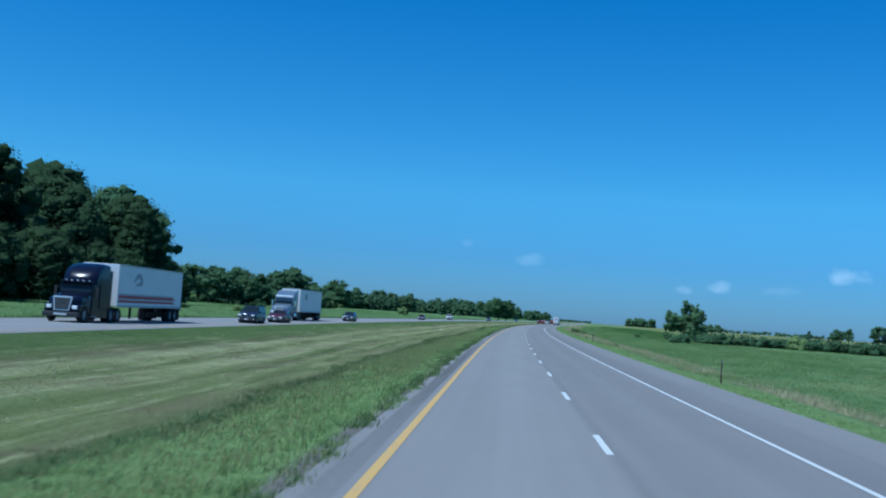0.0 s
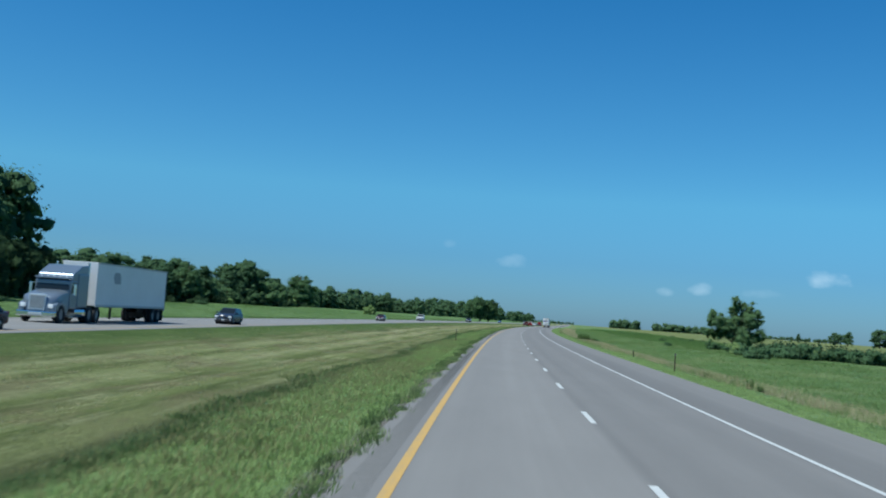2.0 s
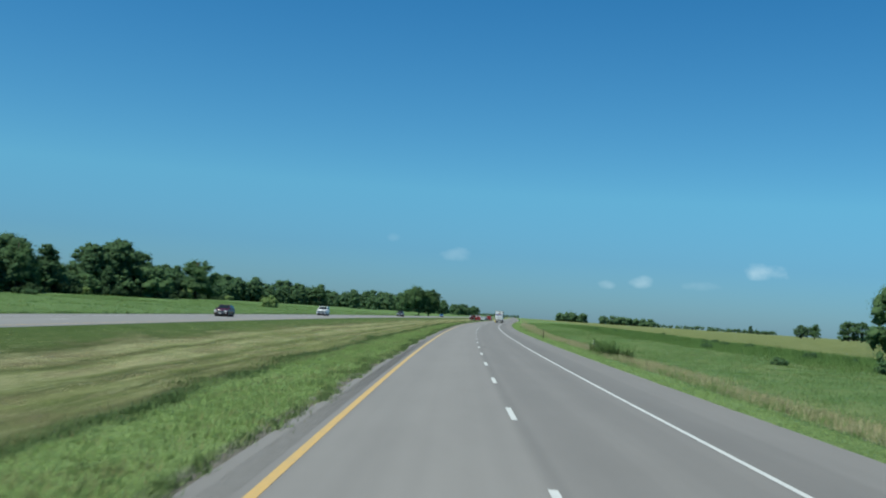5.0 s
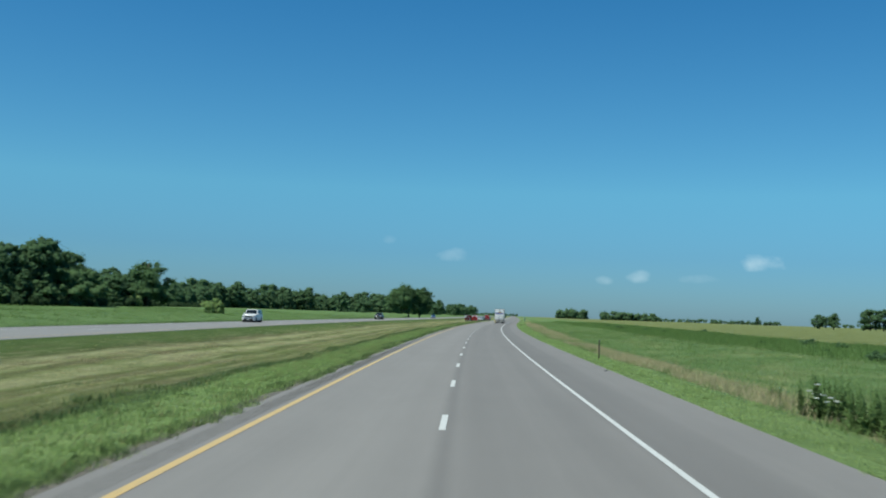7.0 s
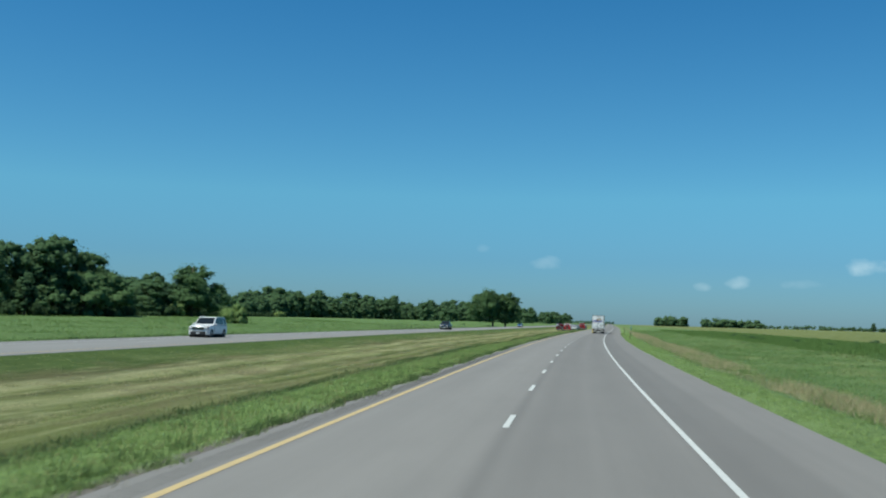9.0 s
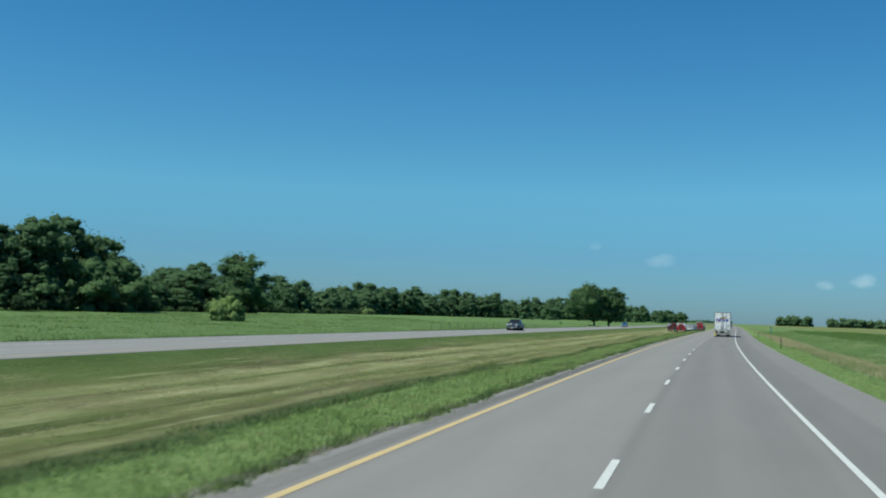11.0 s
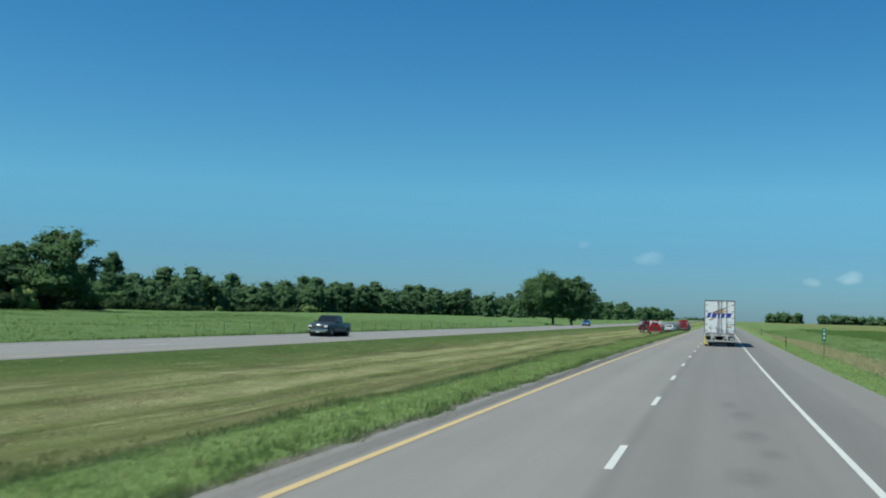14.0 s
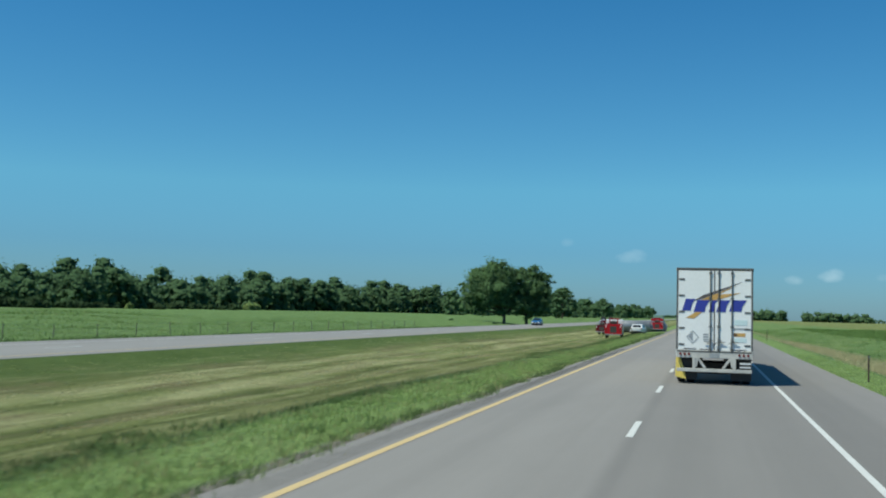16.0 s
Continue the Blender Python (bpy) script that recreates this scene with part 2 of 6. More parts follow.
def grass_land():
    """Verge, mown median and fields: bands by the metres from the lane line, broken up by streaks and patches."""
    m = bpy.data.materials.new("grass_land")
    m.use_nodes = True
    n, l = m.node_tree.nodes, m.node_tree.links
    p = n["Principled BSDF"]
    uv, sep = n.new("ShaderNodeUVMap"), n.new("ShaderNodeSeparateXYZ")
    uv.uv_map = "metres"
    l.new(uv.outputs[0], sep.inputs[0])
    wob = strip_coords(n, l, 0.10, 0.035)
    wob2 = strip_coords(n, l, 0.8, 0.10)
    w = n.new("ShaderNodeMath")
    w.operation = "MULTIPLY_ADD"
    l.new(wob, w.inputs[0])
    w.inputs[1].default_value = 2.6
    l.new(sep.outputs["X"], w.inputs[2])
    w2 = n.new("ShaderNodeMath")
    w2.operation = "MULTIPLY_ADD"
    l.new(wob2, w2.inputs[0])
    w2.inputs[1].default_value = 2.4
    l.new(w.outputs[0], w2.inputs[2])
    lat = n.new("ShaderNodeMath")
    lat.operation = "SUBTRACT"
    l.new(w2.outputs[0], lat.inputs[0])
    lat.inputs[1].default_value = 2.5
    lush, green, dull = (0.225, 0.320, 0.118), (0.100, 0.148, 0.044), (0.156, 0.184, 0.062)
    weed, hay_pale = (0.075, 0.120, 0.042), (0.420, 0.405, 0.225)
    earth, ditch = (0.135, 0.135, 0.062), (0.232, 0.256, 0.122)
    straw, field, crop = (0.262, 0.278, 0.120), (0.146, 0.230, 0.086), (0.185, 0.210, 0.080)
    row_shade = (0.098, 0.112, 0.042)   # stubble between the raked rows, the rows' shadow put into its colour
    stops = [(-60, field), (-37, field), (-27, green), (-21.5, green), (-19.7, row_shade), (-18.5, hay_pale), (-17.4, straw), (-16.9, row_shade), (-16.2, straw), (-15.2, hay_pale), (-13.9, dull),
             (-13.0, row_shade), (-12.1, straw), (-11.3, dull), (-10.7, row_shade), (-10.1, straw), (-9.5, earth), (-9.0, weed), (-8.5, weed), (-7.9, lush), (7.5, lush), (9.2, lush), (9.9, field), (10.7, ditch), (12.8, ditch),
             (15.0, field), (19, field), (24, field), (29, field), (60, field)]
    ramp = n.new("ShaderNodeValToRGB")
    e = ramp.color_ramp.elements
    for i, (x, c) in enumerate(stops):
        q = (x + 60) / 120
        el = e[0] if i == 0 else (e[-1] if i == len(stops) - 1 else e.new(q))
        el.position, el.color = q, (*c, 1)
    l.new(ranged(n, l, lat.outputs[0], -60, 60), ramp.inputs[0])
    c = ramp.outputs[0]
    beyond = n.new("ShaderNodeMath")   # the sown field starts past the hedgerow
    beyond.operation = "MULTIPLY"
    l.new(ranged(n, l, sep.outputs["X"], 53, 60), beyond.inputs[0])
    l.new(ranged(n, l, sep.outputs["Y"], 206, 224), beyond.inputs[1])
    c = mix_colour(n, l, beyond.outputs[0], c, crop)
    streak = ranged(n, l, strip_coords(n, l, 1.3, 0.07, 5), 0.38, 0.62)
    blotch = ranged(n, l, strip_coords(n, l, 0.35, 0.22, 5, 1.0, 0.65), 0.36, 0.64)
    fine = ranged(n, l, strip_coords(n, l, 5.0, 3.0, 6, 1.0, 0.7), 0.3, 0.7)
    c = mix_colour(n, l, ranged(n, l, streak, 0, 1, 0.0, 0.32), c, mix_colour(n, l, 0.5, c, dull))
    c = mix_colour(n, l, ranged(n, l, blotch, 0, 1, 0.85, 0.0), c, mix_colour(n, l, 1.0, c, (0.66, 0.72, 0.62), "MULTIPLY"))
    c = mix_colour(n, l, ranged(n, l, fine, 0, 1, 0.65, 0.0), c, mix_colour(n, l, 1.0, c, (0.55, 0.58, 0.52), "MULTIPLY"))
    hay = ranged(n, l, strip_coords(n, l, 1.5, 0.10, 6, 1.0, 0.72), 0.50, 0.70, 0.0, 0.8)
    mown = n.new("ShaderNodeValToRGB")   # raked hay lies only on the mown median
    for i, (q, v) in enumerate(((0.0, 0), (0.30, 0), (0.335, 1), (0.415, 1), (0.43, 0), (1.0, 0))):
        el = mown.color_ramp.elements[0] if i == 0 else (mown.color_ramp.elements[-1] if i == 5 else mown.color_ramp.elements.new(q))
        el.position, el.color = q, (v, v, v, 1)
    l.new(ranged(n, l, sep.outputs["X"], -60, 60), mown.inputs[0])
    fade = n.new("ShaderNodeMath")   # the raked rows fade into plain stubble here and there
    fade.operation = "MULTIPLY"
    l.new(ranged(n, l, strip_coords(n, l, 0.07, 0.022, 3, 1.0, 0.6), 0.45, 0.66, 0.0, 0.7), fade.inputs[0])
    l.new(mown.outputs[0], fade.inputs[1])
    c = mix_colour(n, l, fade.outputs[0], c, mix_colour(n, l, ranged(n, l, strip_coords(n, l, 0.35, 0.07, 5, 1.0, 0.65), 0.38, 0.62), dull, (0.128, 0.165, 0.054)))
    hm = n.new("ShaderNodeMath")
    hm.operation = "MULTIPLY"
    l.new(hay, hm.inputs[0])
    l.new(mown.outputs[0], hm.inputs[1])
    broken = n.new("ShaderNodeMath")   # hay lies in broken swaths over browner stubble
    broken.operation = "MULTIPLY"
    l.new(hm.outputs[0], broken.inputs[0])
    l.new(ranged(n, l, strip_coords(n, l, 0.6, 0.30, 5, 1.0, 0.7), 0.38, 0.58, 0.15, 1.0), broken.inputs[1])
    bare = n.new("ShaderNodeMath")
    bare.operation = "MULTIPLY"
    l.new(ranged(n, l, strip_coords(n, l, 0.42, 0.13, 6, 1.0, 0.7), 0.48, 0.64, 0.0, 0.75), bare.inputs[0])
    l.new(mown.outputs[0], bare.inputs[1])
    c = mix_colour(n, l, bare.outputs[0], c, (0.150, 0.134, 0.070))
    c = mix_colour(n, l, broken.outputs[0], c, (0.375, 0.385, 0.200))
    tussock = n.new("ShaderNodeMath")   # paler dry patches in the rough fields
    tussock.operation = "MULTIPLY"
    l.new(ranged(n, l, strip_coords(n, l, 0.16, 0.07, 5, 1.0, 0.65), 0.48, 0.68, 0.0, 0.5), tussock.inputs[0])
    l.new(ranged(n, l, sep.outputs["X"], 9.5, 11.5), tussock.inputs[1])
    c = mix_colour(n, l, tussock.outputs[0], c, (0.250, 0.270, 0.120))
    grit = n.new("ShaderNodeMath")   # a narrow gritty margin beside the paving
    grit.operation = "MULTIPLY"
    l.new(ranged(n, l, sep.outputs["X"], -5.15, -4.9), grit.inputs[0])
    l.new(ranged(n, l, sep.outputs["X"], -4.0, -4.6), grit.inputs[1])
    c = mix_colour(n, l, grit.outputs[0], c, (0.175, 0.165, 0.140))
    l.new(c, p.inputs["Base Color"])
    p.inputs["Roughness"].default_value, p.inputs["Specular IOR Level"].default_value = 0.95, 0.1
    bp = n.new("ShaderNodeBump")
    bp.inputs["Strength"].default_value, bp.inputs["Distance"].default_value = 0.8, 0.12
    l.new(fine, bp.inputs["Height"])
    l.new(bp.outputs[0], p.inputs["Normal"])
    return m


M_LAND = grass_land()
M_BARK = material("bark", (0.085, 0.068, 0.052), 0.9, spread=0.3, scale=1.5, bump=0.6, bump_scale=8)
# belt leaves paler and less red: distance haze put into their colour
M_LEAF = leaf_material("hazed_tree_leaves", (0.086, 0.160, 0.082), (0.122, 0.202, 0.100), 0.45)
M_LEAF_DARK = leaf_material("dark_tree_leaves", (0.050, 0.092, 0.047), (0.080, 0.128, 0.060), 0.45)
M_LEAF_PALE = leaf_material("pale_leaves", (0.155, 0.245, 0.088), (0.290, 0.380, 0.155))
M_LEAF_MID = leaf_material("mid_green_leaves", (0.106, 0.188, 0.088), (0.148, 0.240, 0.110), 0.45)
M_BLADE_BUFF = leaf_material("buff_grass_blades", (0.36, 0.335, 0.195), (0.54, 0.495, 0.32), 0.7)
M_REED = leaf_material("reed_leaves", (0.130, 0.228, 0.080), (0.200, 0.310, 0.115), 0.85)
M_WEED = leaf_material("tall_weed_leaves", (0.120, 0.212, 0.082), (0.200, 0.305, 0.122), 0.65)
M_PETAL = material("white_petals", (0.72, 0.73, 0.68), 0.8, spread=0.1, scale=20)
M_BLADE = leaf_material("grass_blades", (0.245, 0.375, 0.140), (0.380, 0.500, 0.220), 0.8)
M_BLADE_DRY = leaf_material("dry_grass_blades", (0.23, 0.235, 0.115), (0.38, 0.37, 0.20), 0.7)
M_BLADE_DARK = leaf_material("weed_leaves", (0.088, 0.150, 0.060), (0.170, 0.245, 0.102), 0.7)
M_BLADE_FIELD = leaf_material("field_grass_blades", (0.162, 0.268, 0.096), (0.245, 0.360, 0.142), 0.85)
M_WHITE = material("white_trailer_paint", (0.77, 0.78, 0.77), 0.45, spread=0.06, scale=0.8, bump=0.05)
M_STEEL = material("dull_steel", (0.30, 0.31, 0.31), 0.5, 0.5, spread=0.15, scale=3)
M_GALV = material("grey_painted_steel", (0.42, 0.44, 0.43), 0.55, spread=0.15, scale=3)
M_CHROME = material("chrome", (0.72, 0.73, 0.75), 0.12, 1.0, spread=0.05)
M_RUBBER = material("tyre_rubber", (0.022, 0.022, 0.023), 0.85, spread=0.2, scale=8, bump=0.3)
M_BLACK = material("black_plastic", (0.018, 0.018, 0.019), 0.6, spread=0.15)
M_UNDER = material("dirty_dark_frame", (0.040, 0.037, 0.034), 0.85, spread=0.3)
M_GLASS = material("dark_window_glass", (0.014, 0.018, 0.020), 0.07, 0.0, spread=0.1, specular=0.38)
M_LAMP_RED = material("red_lamp_lens", (0.16, 0.010, 0.010), 0.25, spread=0.1)
M_LAMP_CLEAR = material("clear_lamp_lens", (0.75, 0.77, 0.78), 0.12, spread=0.05, coat=0.6)
M_DARK_STEEL = material("dark_grimy_steel", (0.105, 0.108, 0.104), 0.6, 0.2, spread=0.25, scale=5)
M_ALLOY = material("bright_alloy_rim", (0.58, 0.59, 0.60), 0.35, 0.5, spread=0.1, scale=6)
M_DIRTY_WHITE = material("grimy_white_steel", (0.46, 0.455, 0.425), 0.7, spread=0.25, scale=2.5, bump=0.1)
M_YELLOW = material("yellow_flap", (0.70, 0.55, 0.13), 0.55, spread=0.12)
M_BLUE_MARK = material("blue_marking", (0.030, 0.045, 0.30), 0.5, spread=0.05)
M_OCHRE_MARK = material("ochre_marking", (0.52, 0.31, 0.10), 0.5, spread=0.1)
M_DARK_MARK = material("dark_marking", (0.10, 0.085, 0.085), 0.5, spread=0.1)
M_TEAL_MARK = material("pale_teal_sticker", (0.56, 0.69, 0.70), 0.5, spread=0.1)
M_GREY_MARK = material("grey_marking", (0.30, 0.32, 0.34), 0.5, spread=0.1)
M_RED_MARK = material("red_marking", (0.32, 0.035, 0.05), 0.5, spread=0.1)
M_PANEL = material("white_aluminium_panel", (0.66, 0.67, 0.68), 0.42, 0.1, spread=0.06, scale=0.5)
M_SILVER = material("silver_tank", (0.24, 0.255, 0.27), 0.45, 0.35, spread=0.2)


def car_paint(name, colour):
    return material(name, colour, 0.20, 0.0, spread=0.05, scale=1.0, coat=0.08, specular=0.22)


M_NAVY = car_paint("black_blue_paint", (0.006, 0.007, 0.018))
M_DARKBLUE = car_paint("dark_blue_paint", (0.012, 0.016, 0.034))
M_STEELBLUE = material("steel_blue_metallic_paint", (0.17, 0.21, 0.26), 0.28, 0.35, spread=0.06, scale=1.0, coat=0.2)
M_SLATE = car_paint("slate_blue_paint", (0.026, 0.036, 0.062))
M_MAROON = car_paint("maroon_paint", (0.070, 0.012, 0.020))
M_WHITECAR = car_paint("white_car_paint", (0.62, 0.63, 0.64))
M_GREYCAR = car_paint("dark_grey_paint", (0.034, 0.040, 0.050))
M_BLUECAR = car_paint("bright_blue_paint", (0.020, 0.11, 0.26))
M_RED = car_paint("red_fire_paint", (0.33, 0.012, 0.020))
M_DARKRED = car_paint("dark_red_paint", (0.085, 0.008, 0.014))
M_GREENBOX = material("faded_green_box", (0.16, 0.26, 0.21), 0.6, spread=0.15)
M_SIGN = material("green_sign_sheet", (0.010, 0.16, 0.085), 0.45, spread=0.05)
M_POST = material("weathered_brown_post", (0.075, 0.050, 0.038), 0.75, spread=0.2)
M_FENCE = material("grey_fence_wood", (0.15, 0.135, 0.12), 0.9, spread=0.25)

# ---- the road's line ----
KNOTS = [0.374, 0.199, -0.054, -0.216, -0.155, -0.158, -0.218, -0.194, -0.176, -0.213, -0.249, -0.238, -0.204, -0.154, -0.069, -0.024, 0.0, 0.012, 0.018, 0.021]
STEP = 2.0
S_ALL = np.arange(-100, 5000, STEP)
BEND = np.interp(S_ALL, -40 + 40.0 * np.arange(len(KNOTS)), KNOTS) * 1e-3
BEND[S_ALL > 1100] = 0
HEAD = np.cumsum(BEND) * STEP
HEAD -= np.interp(0, S_ALL, HEAD)
LINE_X, LINE_Y = np.cumsum(-np.sin(HEAD)) * STEP, np.cumsum(np.cos(HEAD)) * STEP
LINE_X -= np.interp(0, S_ALL, LINE_X)
LINE_Y -= np.interp(0, S_ALL, LINE_Y)


def heading(s):
    return float(np.interp(s, S_ALL, HEAD))


def lay(s, lat):
    """World x, y for metres along the lane line and metres to its right."""
    h = np.interp(s, S_ALL, HEAD)
    return np.interp(s, S_ALL, LINE_X) + lat * np.cos(h), np.interp(s, S_ALL, LINE_Y) + lat * np.sin(h)


LEFT_EDGE, RIGHT_EDGE = -4.65, 6.95          # our carriageway's paving
FAR_OUT, FAR_IN = -37.0, -25.8               # the other carriageway's
PROFILE = [(-3000, -2.0), (-600, -1.2), (-140, -0.4), (-75, -0.2), (-55, -0.4), (-46, -0.75), (-37.6, -0.07), (-37, -0.012), (-25.8, -0.012), (-25.2, -0.02), (-20, -0.40), (-14.5, -0.62), (-9, -0.34),
           (-5.2, -0.03), (-4.65, -0.015), (6.95, -0.015), (7.5, -0.03), (10, -0.32), (14, -0.85), (18, -0.75), (26, -0.30), (60, -0.35), (300, -0.6), (3000, -2.0)]


def rise(lat, s=0.0):
    """Height of the land."""
    z = np.interp(lat, [p[0] for p in PROFILE], [p[1] for p in PROFILE])
    return z


def mesh_object(name, verts, faces, mat, uv=None, smooth=True):
    me = bpy.data.meshes.new(name)
    me.from_pydata([tuple(v) for v in verts], [], faces)
    me.materials.append(mat)
    if uv is not None:
        layer = me.uv_layers.new(name="metres")
        idx = np.empty(len(me.loops), dtype=np.int64)
        me.loops.foreach_get("vertex_index", idx)
        layer.data.foreach_set("uv", np.asarray(uv, dtype=np.float32)[idx].ravel())
    me.polygons.foreach_set("use_smooth", [smooth] * len(me.polygons))
    me.update()
    return new(name, me)


def ribbon(name, s_list, lats, height, mat, smooth=True):
    """A sheet over the road's own coordinates; height(lat, s) gives z."""
    ss, ll = np.meshgrid(np.asarray(s_list, float), np.asarray(lats, float), indexing="ij")
    x, y = lay(ss, ll)
    z = height(ll, ss) + 0 * ss
    verts = np.stack([x, y, z], -1).reshape(-1, 3)
    n = len(lats)
    faces = [(i * n + j, i * n + j + 1, (i + 1) * n + j + 1, (i + 1) * n + j) for i in range(len(s_list) - 1) for j in range(n - 1)]
    return mesh_object(name, verts, faces, mat, np.stack([ll, ss], -1).reshape(-1, 2), smooth)


rough_lat = list(np.arange(-75, -37.6, 2.5)) + [-37.6, -37, -31, -25.8, -25.2] + list(np.arange(-24, -5.2, 1.2)) + [-5.2, -4.65, 1.0, 6.95, 7.5] + list(np.arange(8.5, 32, 1.5))
wide_lat = [-3000, -2000, -1200, -700, -450, -300, -220, -160, -120, -95] + rough_lat + [36, 42, 50, 65, 90, 130, 200, 300, 450, 700, 1200, 2000, 3000]
LONG = list(np.arange(-90, 700, 4.0)) + list(np.arange(700, 1300, 12.0)) + list(np.arange(1300, 4950, 75.0))


def land(lat, s):
    z = rise(lat)
    open_land = ((lat < -38) | ((lat > -25) & (lat < -5.4)) | (lat > 7.6)).astype(float)
    roll = 0.07 * np.sin(s * 0.043 + lat * 0.21) + 0.05 * np.sin(s * 0.11 - lat * 0.37) + 0.03 * np.sin(s * 0.31 + lat * 0.9)
    wild = np.clip((-44 - lat) / 16, 0, 1) * np.clip((-lat + 400) / 300, 0, 1)
    roll = roll + wild * (0.22 * np.sin(s * 0.061 + lat * 0.13 + 1.1) + 0.16 * np.sin(s * 0.173 - lat * 0.19) + 0.30)
    roll = roll + 0.65 * np.clip((-lat - 70) / 50, 0, 1) * np.clip((s - 430) / 120, 0, 1) * np.clip((-lat + 400) / 300, 0, 1) * (lat < -60)
    return z + open_land * roll


ground = tagged(ribbon("ground", LONG, wide_lat, land, M_LAND), "grassy verges, mown median and flat green fields reaching the horizon", "ground", kind="stuff")
ground["kind"] = "structure"
ROADS = list(np.arange(-90, 1300, 5.0)) + list(np.arange(1300, 4900, 100.0))


def slab(name, lo, hi, mid, mat, top=0.0):
    """Paving with its own edges."""
    lats = [lo, lo] + mid + [hi, hi]
    ss, ll = np.meshgrid(np.asarray(ROADS, float), np.asarray(lats, float), indexing="ij")
    x, y = lay(ss, ll)
    z = np.full_like(x, top)
    z[:, 0] = z[:, -1] = top - 0.25
    n = len(lats)
    faces = [(i * n + j, i * n + j + 1, (i + 1) * n + j + 1, (i + 1) * n + j) for i in range(len(ROADS) - 1) for j in range(n - 1)]
    return mesh_object(name, np.stack([x, y, z], -1).reshape(-1, 3), faces, mat, np.stack([ll, ss], -1).reshape(-1, 2), False)


road = tagged(slab("road", LEFT_EDGE, RIGHT_EDGE, [-3.75, 0.0, 3.8], M_ASPHALT), "grey worn asphalt highway carriageway with two lanes and shoulders", "road", kind="structure")
road_far = tagged(slab("road_opposite", FAR_OUT, FAR_IN, [-34.5, -30.7, -27.0], M_CONCRETE, 0.0), "pale concrete carriageway for oncoming traffic beyond the median", "road", kind="structure")


def painted(name, lat, width, mat, parent, s_list=ROADS, z=0.005):
    ob = ribbon(name, s_list, [lat - width / 2, lat + width / 2], lambda l, s: z + 0 * l, mat)
    ob.parent = parent
    return ob


painted("yellow_edge_line", -3.79, 0.16, M_YELLOW_LINE, road)["label"] = "solid yellow painted edge line"
painted("white_edge_line", 3.82, 0.13, M_WHITE_LINE, road)["label"] = "solid white painted edge line"
painted("yellow_edge_line", -27.1, 0.14, M_YELLOW_LINE, road_far)
painted("white_edge_line", -34.4, 0.14, M_WHITE_LINE, road_far)


# ---- mesh helpers ----
def fill(verts, faces):
    bm = bmesh.new()
    vs = [bm.verts.new(v) for v in verts]
    for f in faces:
        try:
            bm.faces.new([vs[i] for i in f])
        except ValueError:
            pass
    return bm


def join(bm, other):
    """Adds the bmesh other to bm."""
    me = bpy.data.meshes.new("temp")
    other.to_mesh(me)
    other.free()
    bm.from_mesh(me)
    bpy.data.meshes.remove(me)


def box(bm, x0, x1, y0, y1, z0, z1, bev=0.0):
    b2 = bmesh.new()
    bmesh.ops.create_cube(b2, size=1.0)
    for v in b2.verts:
        v.co = Vector(((x0 + x1) / 2 + v.co.x * (x1 - x0), (y0 + y1) / 2 + v.co.y * (y1 - y0), (z0 + z1) / 2 + v.co.z * (z1 - z0)))
    if bev:
        bmesh.ops.bevel(b2, geom=list(b2.edges), offset=bev, segments=2, profile=0.6, affect="EDGES")
    join(bm, b2)
    return bm


def cyl(bm, a, b, r, r2=None, seg=14):
    a, b = Vector(a), Vector(b)
    b2 = bmesh.new()
    bmesh.ops.create_cone(b2, cap_ends=True, segments=seg, radius1=r, radius2=r if r2 is None else r2, depth=(b - a).length)
    turn = (b - a).to_track_quat("Z", "Y").to_matrix().to_4x4()
    bmesh.ops.transform(b2, matrix=Matrix.Translation((a + b) / 2) @ turn, verts=b2.verts)
    join(bm, b2)
    return bm


def prism(bm, outline, x0, x1, bev=0.0, seg=2):
    """A side outline of (y, z) drawn out from x0 to x1."""
    b2 = bmesh.new()
    lo = [b2.verts.new((x0, y, z)) for y, z in outline]
    hi = [b2.verts.new((x1, y, z)) for y, z in outline]
    n = len(outline)
    b2.faces.new(lo)
    b2.faces.new(hi[::-1])
    for i in range(n):
        b2.faces.new((lo[i], hi[i], hi[(i + 1) % n], lo[(i + 1) % n]))
    bmesh.ops.recalc_face_normals(b2, faces=b2.faces)
    if bev:
        bmesh.ops.bevel(b2, geom=list(b2.edges), offset=bev, segments=seg, profile=0.6, affect="EDGES")
    join(bm, b2)
    return bm


